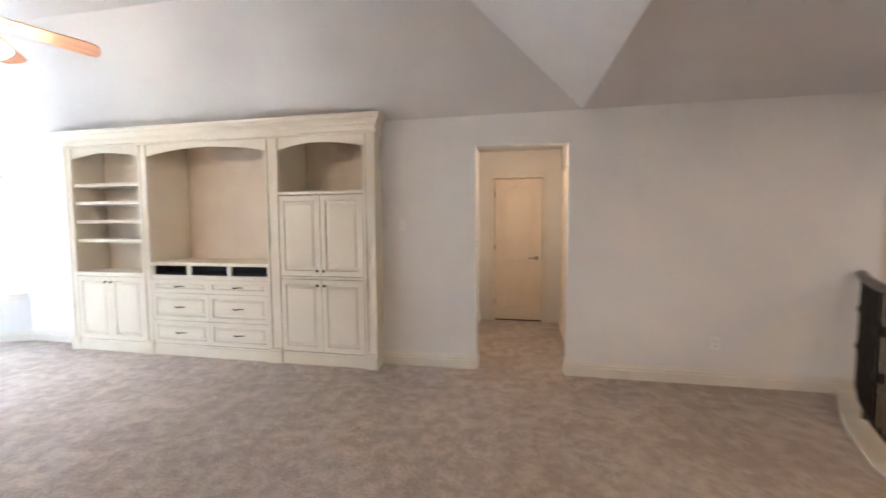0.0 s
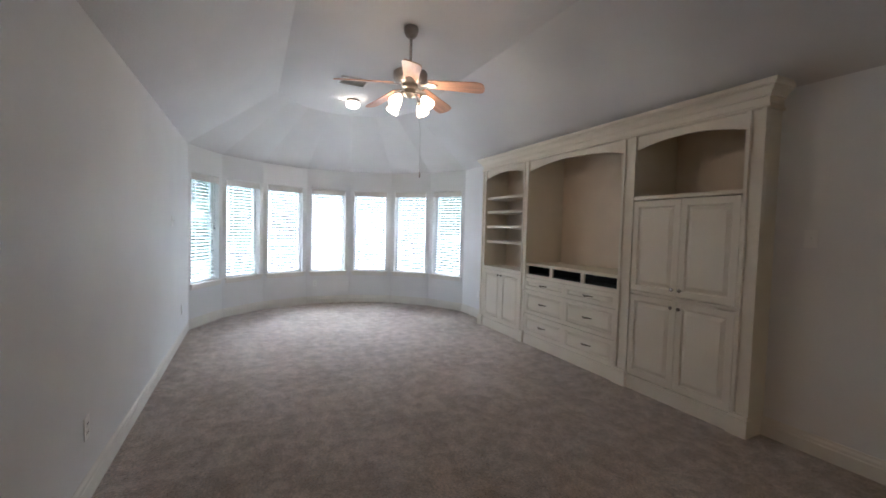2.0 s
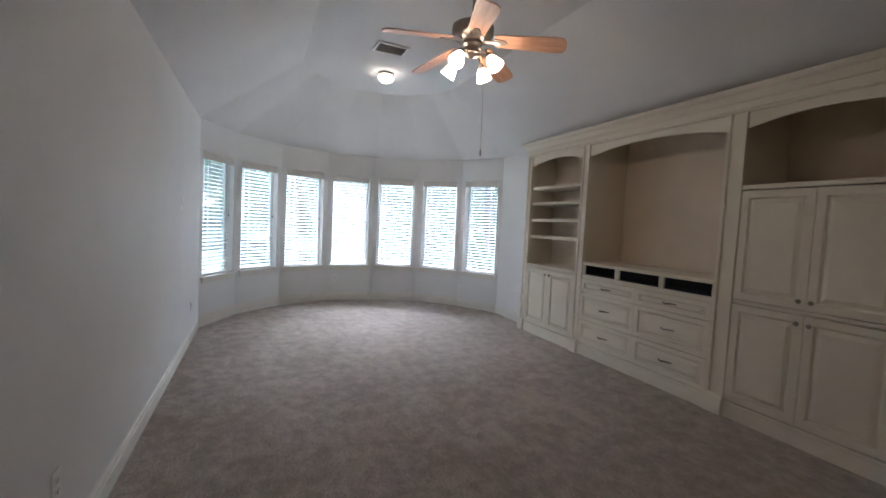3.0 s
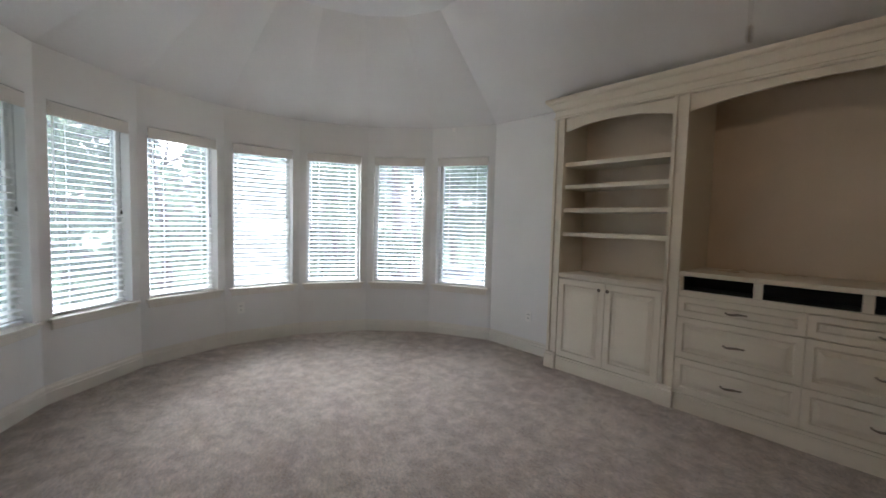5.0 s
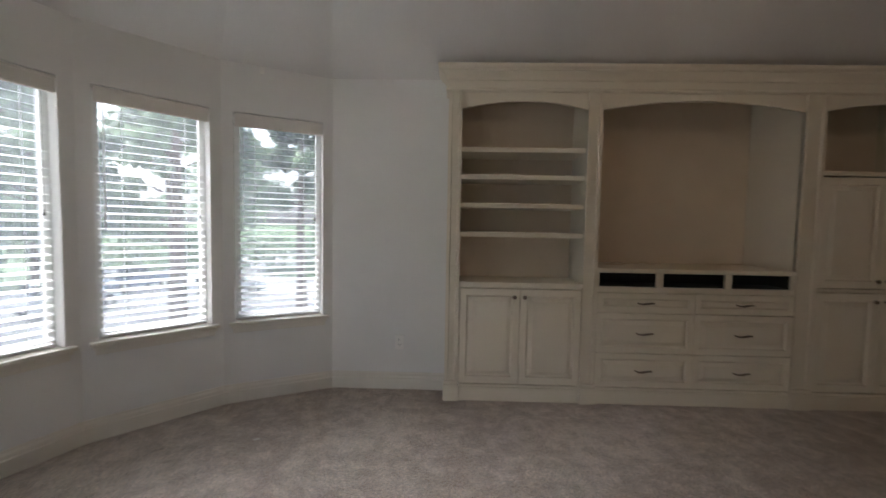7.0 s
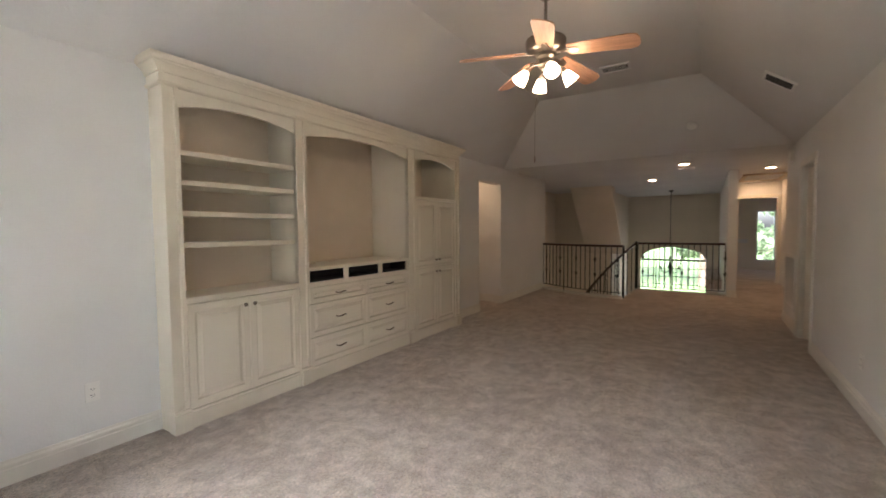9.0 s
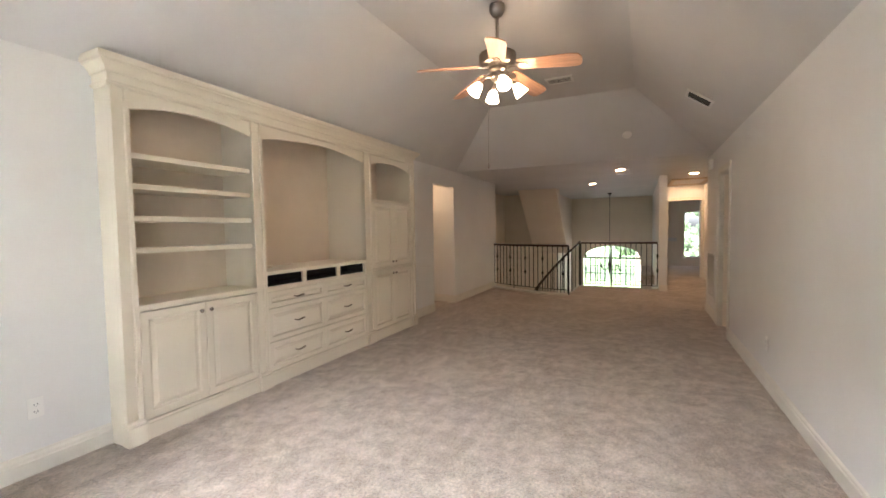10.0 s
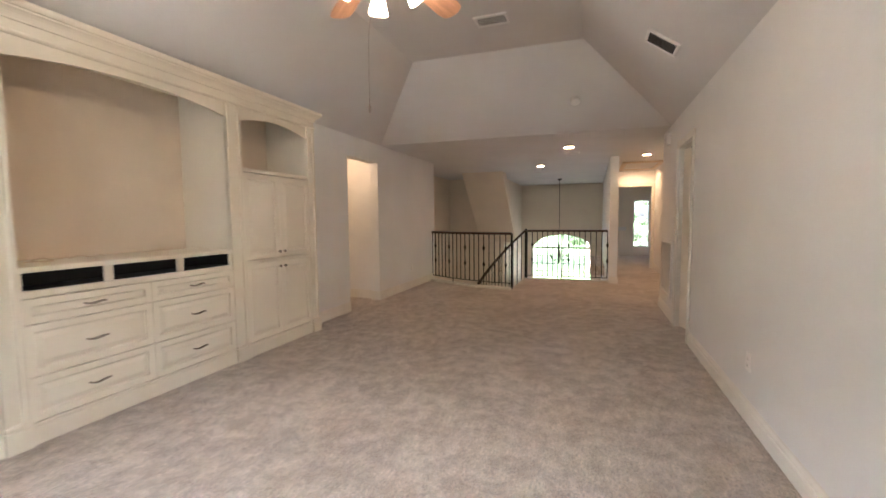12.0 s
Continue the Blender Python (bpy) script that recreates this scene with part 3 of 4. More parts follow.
sweep(cord, [(-3.55 + 0.035 * i, 3.60 + 0.03 * math.sin(i * 1.1), 1.030 + 0.006 * (i % 3)) for i in range(13)], circle(0.004, 6))
sweep(cord, [(-3.62 + 0.02 * i, 3.52 + 0.02 * math.sin(i * 0.8), 1.029) for i in range(8)], circle(0.004, 6))
solid("cable", cord, M_HATCHWOOD, "thin tan cable lying on the media counter", "cable", smooth=True)
# tall unit
u3 = empty("tall_cabinet", "cream painted tall cabinet with an open top niche over four doors", "cabinet", "built-in wall units")
niche(u3, X5, X6, 1.72, 2.42, M_NICHE_LAMPLIT)
part("arch_header", arch_bm(X5, X6, SPR, CRN, TOP, F - 0.004, F + 0.020), M_CAB, u3)
part("shelf", boxes((X5 + 0.001, X6 - 0.001, F - 0.020, NB - 0.001, 1.722, 1.756), bevel=0.005), M_CAB, u3)
part("body", boxes((X5, X6, F + 0.03, NB, 0.126, 1.721)), M_CAB, u3)
part("middle_rail", boxes((X5 + 0.001, X6 - 0.001, F - 0.010, F + 0.029, 0.880, 0.903), bevel=0.003), M_CAB, u3)
X56 = (X5 + X6) / 2
door_front(u3, X5 + 0.006, X56 - 0.002, 0.135, 0.872, (X56 - 0.035, 0.815))
door_front(u3, X56 + 0.002, X6 - 0.006, 0.135, 0.872, (X56 + 0.035, 0.815))
door_front(u3, X5 + 0.006, X56 - 0.002, 0.910, 1.712, (X56 - 0.035, 0.965))
door_front(u3, X56 + 0.002, X6 - 0.006, 0.910, 1.712, (X56 + 0.035, 0.965))
pilaster(u3, X4, X5 - 0.001)
pilaster(u3, X6 + 0.001, CR)
plinth(u3, X5 + 0.009, X6 - 0.009)
part("end_panel", boxes((CR - 0.02, CR, F + 0.021, YC, 0.0, 2.30)), M_CAB, u3)
# crown along all three units, returned to the wall at both ends
prof = [(0.0, 2.296), (0.014, 2.298), (0.021, 2.306), (0.021, 2.314), (0.012, 2.322), (0.010, 2.326), (0.010, 2.374), (0.022, 2.376), (0.022, 2.386), (0.027, 2.396), (0.036, 2.408), (0.049, 2.420), (0.060, 2.428), (0.060, 2.438), (0.070, 2.440), (0.076, 2.448), (0.080, 2.458), (0.080, 2.476), (-0.02, 2.476), (-0.02, 2.296)]
bm = bmesh.new()
rings = []
for o, z in prof:
    y = F - 0.006 - o
    rings.append([bm.verts.new(p) for p in ((CL - o, YC - 0.002, z), (CL - o, y, z), (CR + o, y, z), (CR + o, YC - 0.002, z))])
for i in range(len(rings)):
    a, b = rings[i], rings[(i + 1) % len(rings)]
    for j in range(3):
        bm.faces.new((a[j], a[j + 1], b[j + 1], b[j]))
bm.faces.new([r[0] for r in rings])
bm.faces.new([r[3] for r in rings][::-1])
solid("crown_molding", bm, M_CAB, "cream stepped crown molding along the wall units", "molding")
structure("trim_cabinet_top", boxes((CL, CR, F + 0.03, YC - 0.002, 2.425, 2.47)), M_CAB)

# ---- ceiling fan ----
FX, FY = -3.03, 1.352
fan = empty("ceiling_fan", "pewter ceiling fan with five maple blades and four lit tulip shades", "fan", m=Matrix.Translation((FX, FY, 0)))
part("canopy", lathe(bmesh.new(), [(0.060, 3.19), (0.064, 3.18), (0.064, 3.145), (0.05, 3.115), (0.03, 3.095), (0.016, 3.09)]), M_PEWTER, fan, smooth=True)
part("downrod", lathe(bmesh.new(), [(0.0125, 3.09), (0.0125, 2.86)], seg=12), M_PEWTER, fan, smooth=True)
part("motor_housing", lathe(bmesh.new(), [(0.02, 2.86), (0.032, 2.845), (0.045, 2.825), (0.13, 2.805), (0.15, 2.793), (0.153, 2.775), (0.150, 2.735), (0.13, 2.71), (0.07, 2.69)], seg=28), M_PEWTER, fan, smooth=True)
part("light_kit", lathe(bmesh.new(), [(0.07, 2.689), (0.072, 2.665), (0.05, 2.65), (0.05, 2.62), (0.062, 2.605), (0.05, 2.59), (0.03, 2.578), (0.012, 2.570)], seg=20), M_PEWTER, fan, smooth=True)
for i in range(5):
    turn = Matrix.Rotation(radians(197 + 72 * i), 4, "Z")
    bm = bmesh.new()
    out = [(0.17, -0.054), (0.19, -0.062), (0.60, -0.078), (0.648, -0.068), (0.667, -0.036), (0.670, 0.0), (0.667, 0.036), (0.648, 0.068), (0.60, 0.078), (0.19, 0.062), (0.17, 0.054)]
    prism(bm, out, -0.004, 0.004)
    bl = part("blade", bm, M_BLADE, fan)
    bl.matrix_basis = turn @ Matrix.Translation((0, 0, 2.705)) @ Matrix.Rotation(radians(6.5), 4, "Y") @ Matrix.Rotation(radians(-15), 4, "X")
    bm = bmesh.new()
    box(bm, 0.09, 0.20, -0.014, 0.014, -0.014, -0.006, bevel=0.002)
    prism(bm, [(0.165, -0.035), (0.24, -0.02), (0.255, 0.0), (0.24, 0.02), (0.165, 0.035)], -0.012, -0.0055)
    part("blade_iron", bm, M_PEWTER, bl)
for i in range(4):
    turn = Matrix.Rotation(radians(212 + 90 * i), 4, "Z")
    bm = bmesh.new()
    sweep(bm, [(0.04, 0, 2.605), (0.08, 0, 2.608), (0.118, 0, 2.594), (0.134, 0, 2.568)], circle(0.008, 8))
    tip = Matrix.Translation((0.134, 0, 2.573)) @ Matrix.Rotation(radians(180 - 38), 4, "Y")
    lathe(bm, [(0.012, -0.01), (0.022, 0.0), (0.024, 0.022), (0.02, 0.026)], tip, 14)
    arm = part("lamp_arm", bm, M_PEWTER, fan, smooth=True)
    arm.matrix_basis = turn
    part("shade", lathe(bmesh.new(), [(0.02, 0.022), (0.030, 0.032), (0.040, 0.055), (0.048, 0.085), (0.057, 0.115), (0.056, 0.120), (0.045, 0.117), (0.02, 0.112)], tip, 18), G_SHADE, arm, "lit frosted tulip shade", smooth=True)
bm = bmesh.new()
sweep(bm, [(0.03, 0.05, 2.60), (0.03, 0.095, 2.3), (0.03, 0.097, 1.93)], circle(0.0016, 5), up=(1, 0, 0))
lathe(bm, [(0.002, 1.93), (0.007, 1.92), (0.008, 1.89), (0.004, 1.875)], Matrix.Translation((0.03, 0.097, 0)), 8)
part("pull_chain", bm, M_PEWTER, fan, "thin dark pull chain with a fob")

# ---- ceiling fittings ----
dl = empty("dome_light", "lit flush dome light with a pewter rim on the ceiling", "light", m=Matrix.Translation((-5.35, 1.36, ZF)))
part("rim", lathe(bmesh.new(), [(0.075, 0.0), (0.09, -0.012), (0.088, -0.03), (0.07, -0.034)], seg=24), M_PEWTER, dl, smooth=True)
part("bowl", lathe(bmesh.new(), [(0.078, -0.034), (0.092, -0.055), (0.088, -0.085), (0.06, -0.108), (0.02, -0.117)], seg=24), G_DOME, dl, "lit frosted glass bowl", smooth=True)


def vent(m, w, d, label, slat=0.008, pitch=0.018, lean=38, blade=None):
    """A ceiling register: local x across, y along, facing -z."""
    v = empty("ceiling_vent", label, "vent", m=m)
    part("frame", boxes((-w / 2, w / 2, -d / 2, -d / 2 + 0.025, -0.018, 0), (-w / 2, w / 2, d / 2 - 0.025, d / 2, -0.018, 0), (-w / 2, -w / 2 + 0.025, -d / 2 + 0.025, d / 2 - 0.025, -0.018, 0),
         (w / 2 - 0.025, w / 2, -d / 2 + 0.025, d / 2 - 0.025, -0.018, 0), bevel=0.002), M_VENT, v)
    # Flat dark sheet stands for the shaded duct opening.
    part("backing", boxes((-w / 2 + 0.025, w / 2 - 0.025, -d / 2 + 0.025, d / 2 - 0.025, -0.008, 0)), M_SLOT, v, "near-black sheet painted as the duct's shade")
    n = int((d - 0.05) / pitch)
    bm = boxes((-w / 2 + 0.025, w / 2 - 0.025, -slat, slat, -0.001, 0.001))
    me = mesh_of("louver", bm, blade or M_VENT)
    for i in range(n):
        s = part("louver", me, None, v)
        s.matrix_basis = Matrix.Translation((0, -d / 2 + 0.025 + pitch * (i + 0.5), -0.013)) @ Matrix.Rotation(radians(lean), 4, "X")


vent(Matrix.Translation((-1.07, 1.20, ZF)) @ Matrix.Rotation(radians(90), 4, "Z"), 0.32, 0.21, "white ceiling register on the flat of the vault", 0.003, 0.022, 0)
vent(Matrix.Translation((-4.62, 1.20, ZF)) @ Matrix.Rotation(radians(90), 4, "Z"), 0.34, 0.25, "grey ceiling register near the dome light")
SL = math.atan2(ZF - ZW, 0.375 - YR)
# Louvers are near-black here: the shade between them is painted on.
vent(Matrix.Translation((-1.17, -0.27, ZW + (-0.27 - YR) * math.tan(SL))) @ Matrix.Rotation(SL, 4, "X") @ Matrix.Translation((0, 0, -0.011)) @ Matrix.Rotation(radians(90), 4, "Z"), 0.29, 0.24, "register on the sloping ceiling, louvers painted dark as slot shade", 0.0022, 0.022, 0, M_SLOT)
vent(Matrix.Translation((2.65, 0.62, ZW)) @ Matrix.Rotation(radians(90), 4, "Z"), 0.25, 0.14, "small white register on the landing ceiling")
sm = Matrix.Translation((0.40, 0.485, 2.736)) @ Matrix.Rotation(math.atan2(0.75, 1.175), 4, "Y")
sd = solid("smoke_detector", lathe(bmesh.new(), [(0.065, 0.02), (0.065, -0.012), (0.055, -0.03), (0.02, -0.036)], seg=24), M_PLASTIC, "round white smoke detector on the sloping ceiling", "smoke detector", smooth=True)
sd.matrix_basis = sm


def downlight(x, y):
    d = empty("downlight", "lit recessed downlight with a white trim ring", "light", "landing downlights", m=Matrix.Translation((x, y, ZW)))
    part("trim_ring", lathe(bmesh.new(), [(0.095, 0.0), (0.09, -0.008), (0.075, -0.010), (0.07, -0.004), (0.07, 0.0)], seg=24), M_VENT, d, smooth=True)
    part("lens", lathe(bmesh.new(), [(0.07, -0.001), (0.07, -0.006), (0.03, -0.012)], seg=20), G_CAN, d, "lit bulb face", smooth=True)


for p in ((2.05, 0.645), (4.35, 1.37), (3.42, -0.67), (5.95, -0.72)):
    downlight(*p)
hatch = empty("attic_hatch", "cream framed attic hatch panel in the hall ceiling", "hatch")
part("panel", boxes((4.50, 5.75, -1.02, -0.40, ZW - 0.012, ZW - 0.001)), M_CEIL, hatch)
part("casing", boxes((4.40, 4.50, -1.10, -0.32, ZW - 0.03, ZW - 0.001), (5.75, 5.85, -1.10, -0.32, ZW - 0.03, ZW - 0.001), (4.50, 5.75, -1.10, -1.02, ZW - 0.03, ZW - 0.001), (4.50, 5.75, -0.40, -0.32, ZW - 0.03, ZW - 0.001),
     bevel=0.003), M_HATCHWOOD, hatch, "pale wood frame")
hl = empty("hall_ceiling_light", "lit flush globe light on the side hall ceiling", "light", m=Matrix.Translation((0.15, 3.98, ZW)))
part("rim", lathe(bmesh.new(), [(0.08, 0.0), (0.1, -0.012), (0.098, -0.03), (0.08, -0.034)], seg=24), M_PEWTER, hl, smooth=True)
part("bowl", lathe(bmesh.new(), [(0.085, -0.034), (0.10, -0.05), (0.09, -0.075), (0.05, -0.09)], seg=24), G_HALL, hl, "lit frosted glass bowl", smooth=True)


# ---- doors ----
def casing(m, w, h, name="door_casing"):
    """Casing round an opening 0..w wide, local x along the wall, standing out to -y."""
    bm = boxes((-0.07, 0, -0.018, -0.001, 0, h), (w, w + 0.07, -0.018, -0.001, 0, h), (-0.075, w + 0.075, -0.020, -0.001, h, h + 0.075), bevel=0.004)
    box(bm, -0.07, -0.05, -0.024, -0.018, 0, h, bevel=0.002)
    box(bm, w + 0.05, w + 0.07, -0.024, -0.018, 0, h, bevel=0.002)
    c = structure("trim_" + name, bm, M_TRIM, "cream moulded door casing")
    c.matrix_basis = m
    return c


def lever(parent, x, y, z, side=-1):
    bm = lathe(bmesh.new(), [(0.03, 0), (0.03, 0.006), (0.014, 0.012), (0.011, 0.045)], Matrix.Translation((x, y, z)) @ Matrix.Rotation(radians(90), 4, "X"), 16)
    sweep(bm, [(x, y - 0.042, z), (x + side * 0.05, y - 0.046, z + 0.003), (x + side * 0.11, y - 0.043, z - 0.004)], circle(0.009, 8))
    part("door_handle", bm, M_PEWTER, parent, "brushed nickel lever handle", smooth=True)


def arch_panel_door(name, m, w, h, label):
    """A two-panel door, the upper panel with an eyebrow top: local x 0..w, face at y=0."""
    d = empty(name, label, kind="structure", m=m)
    part("door_leaf", boxes((0, w, 0, 0.035, 0, h), bevel=0.002), M_DOOR, d)
    for z0, z1, arch in ((0.19, 0.68, 0), (0.84, 1.84, 0.11)):
        x0, x1 = 0.13, w - 0.13
        pts = [(x0, z0), (x1, z0), (x1, z1)]
        if arch:
            pts += [(x1 - (x1 - x0) * i / 16, z1 + arch * (0.5 - 0.5 * math.cos(2 * math.pi * i / 16)) ** 1.0) for i in range(1, 16)]
        pts += [(x0, z1)]
        cx, cz = (x0 + x1) / 2, (z0 + z1) / 2
        bm = bmesh.new()
        rings = []
        for k, y in ((0.0, 0.0), (0.012, -0.005), (0.022, 0.0025), (0.032, 0.0025), (0.055, -0.003)):
            rings.append([bm.verts.new((cx + (x - cx) * (1 - 2 * k / (x1 - x0)), y - 0.0005, cz + (z - cz) * (1 - 2 * k / (z1 - z0)))) for x, z in pts])
        for a, b in zip(rings, rings[1:]):
            for i in range(len(pts)):
                j = (i + 1) % len(pts)
                bm.faces.new((a[i], a[j], b[j], b[i]))
        bm.faces.new(rings[-1])
        part("panel_molding", bm, M_DOOR, d)
    return d


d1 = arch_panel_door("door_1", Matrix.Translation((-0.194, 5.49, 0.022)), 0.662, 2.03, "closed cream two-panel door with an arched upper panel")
lever(d1, 0.59, 0, 0.90)
# Dark strip fills the gap below the leaf, standing for its shade.
part("door_gap_shade", boxes((0.004, 0.658, 0.006, 0.03, -0.019, -0.001)), M_SLOT, d1, "dark strip painted as the shade under the door")
for z in (0.25, 1.05, 1.82):
    part("hinge", lathe(bmesh.new(), [(0.007, z - 0.045), (0.007, z + 0.045)], Matrix.Translation((0.0, -0.006, 0)), 8), M_PEWTER, d1, "pewter hinge")
casing(Matrix.Translation((-0.20, 5.46, 0)), 0.675, 2.06, "hall_end_door")
for sx, rot in ((-0.42, 90), (0.72, -90)):
    y = 4.25 if rot == 90 else 5.05
    c = casing(Matrix.Translation((sx, y, 0)) @ Matrix.Rotation(radians(rot), 4, "Z"), 0.80, 2.08, "hall_side_door")
    s = arch_panel_door("door_2" if rot == 90 else "door_3", Matrix.Translation((sx, y, 0.01)) @ Matrix.Rotation(radians(rot), 4, "Z") @ Matrix.Translation((0.005, -0.006, 0)), 0.79, 2.06, "closed cream side door of the hall")
# door in the long wall, slightly ajar
casing(Matrix.Translation((0.30, YR, 0)) @ Matrix.Rotation(radians(180), 4, "Z"), 0.68, 2.06, "long_wall_door")
structure("trim_jamb", boxes((-0.38, -0.368, YR - TR, YR - 0.001, 0, 2.06), (0.288, 0.30, YR - TR, YR - 0.001, 0, 2.06), (-0.368, 0.288, YR - TR, YR - 0.001, 2.048, 2.06)), M_TRIM, "cream door jamb")
d4 = arch_panel_door("door_4", Matrix.Translation((0.284, YR - 0.040, 0.01)) @ Matrix.Rotation(radians(196), 4, "Z"), 0.635, 2.03, "cream panel door standing slightly ajar to a dark room")
lever(d4, 0.575, 0, 0.92)
for z in (0.25, 1.05, 1.8):
    part("hinge", lathe(bmesh.new(), [(0.007, z - 0.045), (0.007, z + 0.045)], Matrix.Translation((-0.012, 0.004, 0)), 8), M_NICKEL, d4, "nickel hinge")
# Walls coloured near-black so the door gap shows painted darkness.
structure("wall_side_room", boxes((-1.4, 1.5, -3.0, -2.9, -0.25, ZW), (-1.5, -1.4, -3.0, YR - TR, -0.25, ZW), (1.3, 1.36, -2.9, YR - TR, -0.25, ZW), (-1.4, 1.3, -2.9, YR - TR, ZW, ZW + 0.1)), M_ROOM_SHADE)
structure("floor_side_room", boxes((-1.5, 1.5, -3.0, YR, -0.25, -0.001)), M_CARPET)
casing(Matrix.Translation((6.38, -0.36, 0)) @ Matrix.Rotation(radians(-90), 4, "Z"), 0.76, 2.05, "far_hall_door")
wf = empty("window_8", "narrow bedroom window with a pale frame", kind="structure")
part("window_frame", boxes((10.03, 10.08, -1.498, -1.47, 0.302, 1.858), (10.03, 10.08, -1.05, -1.022, 0.302, 1.858), (10.03, 10.08, -1.47, -1.05, 0.302, 0.33), (10.03, 10.08, -1.47, -1.05, 1.83, 1.858)), M_VINYL, wf)


# ---- outlets, switches and grille ----
def plate(name, m, label, category, kind):
    p = empty(name, label, category, m=m)
    part("cover_plate", boxes((-0.036, 0.036, -0.006, -0.0005, -0.058, 0.058), bevel=0.002), M_PLASTIC, p)
    if kind == "outlet":
        for z in (-0.02, 0.02):
            part("socket", boxes((-0.017, 0.017, -0.008, -0.006, z - 0.014, z + 0.014), bevel=0.0008), M_PLASTIC, p)
            part("slots", boxes((-0.009, -0.006, -0.0086, -0.008, z - 0.005, z + 0.006), (0.006, 0.009, -0.0086, -0.008, z - 0.005, z + 0.006), (-0.002, 0.002, -0.0086, -0.008, z - 0.011, z - 0.007)), M_SLOT, p, "dark slots")
    elif kind == "switch":
        part("rocker", boxes((-0.006, 0.006, -0.018, -0.006, -0.004, 0.012), bevel=0.001), M_PLASTIC, p)
    return p


RZ = Matrix.Rotation(radians(180), 4, "Z")
plate("wall_outlet", Matrix.Translation((-5.266, YC, 0.38)), "white duplex outlet low on the painted wall", "outlet", "outlet")
plate("wall_outlet", Matrix.Translation((1.88, YC, 0.37)), "white duplex outlet on the landing wall", "outlet", "outlet")
plate("wall_outlet", facet(4) @ Matrix.Translation((-0.235, 0, 0.377)), "white duplex outlet under a bay window", "outlet", "outlet")
plate("wall_outlet", Matrix.Translation((0.72, 4.35, 0.40)) @ Matrix.Rotation(radians(-90), 4, "Z"), "white outlet on the side hall wall", "outlet", "outlet")
plate("wall_outlet", Matrix.Translation((-2.10, YR, 0.375)) @ RZ, "white outlet on the long wall", "outlet", "outlet")
plate("wall_outlet", Matrix.Translation((-5.22, YR, 0.38)) @ RZ, "white outlet near the bay on the long wall", "outlet", "outlet")
plate("wall_switch", Matrix.Translation((-4.60, YR, 1.43)) @ RZ, "white switch with a dark toggle on the long wall", "switch", "switch")
plate("wall_switch", Matrix.Translation((-0.95, YC, 1.415)), "white switch plate beside the tall cabinet", "switch", "switch")
gr = empty("return_air_grille", "painted return-air grille low on the wall", "grille", m=Matrix.Translation((1.0, YR, 0.62)) @ RZ)
part("frame", boxes((-0.40, -0.36, -0.014, -0.001, -0.36, 0.36), (0.36, 0.40, -0.014, -0.001, -0.36, 0.36), (-0.36, 0.36, -0.014, -0.001, 0.32, 0.36), (-0.36, 0.36, -0.014, -0.001, -0.36, -0.32), bevel=0.002), M_VENT, gr)
# Shade behind the louvers is painted as a thin dark sheet.
part("backing", boxes((-0.36, 0.36, -0.003, -0.001, -0.32, 0.32)), M_SLOT, gr, "near-black sheet painted as the duct's shade")
lv = mesh_of("louver", boxes((-0.36, 0.36, -0.0055, 0.0055, -0.001, 0.001)), M_VENT)
for i in range(30):
    s = part("louver", lv, None, gr)
    s.matrix_basis = Matrix.Translation((0, -0.010, -0.31 + 0.0213 * i)) @ Matrix.Rotation(radians(40), 4, "X")
chime = empty("wall_chime_box", "small white sensor box high on the wall by the header", "sensor", m=Matrix.Translation((0.97, YR, 2.28)) @ RZ)
part("casing", boxes((-0.05, 0.05, -0.05, -0.001, -0.075, 0.075), bevel=0.006), M_PLASTIC, chime)
part("lens", boxes((-0.025, 0.025, -0.053, -0.05, -0.04, 0.0), bevel=0.001), M_VENT, chime)
sensor = empty("contact_sensor", "tiny white sensor at the top of the bay wall", "sensor", m=facet(7) @ Matrix.Translation((-0.12, 0, 2.41)))
part("casing", boxes((-0.014, 0.014, -0.02, -0.001, -0.022, 0.022), bevel=0.003), M_PLASTIC, sensor)
paper = solid("paper_scrap", boxes((-0.018, 0.018, -0.006, 0.006, 0, 0.005), bevel=0.002), M_PLASTIC, "tiny white scrap lying on the carpet", "scrap")
paper.matrix_basis = Matrix.Translation((-6.02, 2.58, 0)) @ Matrix.Rotation(0.5, 4, "Z")


# ---- balustrades and stair ----
def rail_points(pts, n):
    """Points evenly along a polyline, smoothed."""
    p = [Vector(q) for q in pts]
    acc = [0.0]
    for a, b in zip(p, p[1:]):
        acc.append(acc[-1] + (b - a).length)
    out = []
    for i in range(n):
        s = acc[-1] * i / (n - 1)
        j = max(k for k in range(len(acc) - 1) if acc[k] <= s + 1e-9)
        out.append(p[j].lerp(p[j + 1], (s - acc[j]) / (acc[j + 1] - acc[j])))
    return out


KNUCKLE = None
HAND = [(-0.028, -0.022), (0.028, -0.022), (0.032, -0.004), (0.026, 0.016), (0.010, 0.024), (-0.010, 0.024), (-0.026, 0.016), (-0.032, -0.004)]


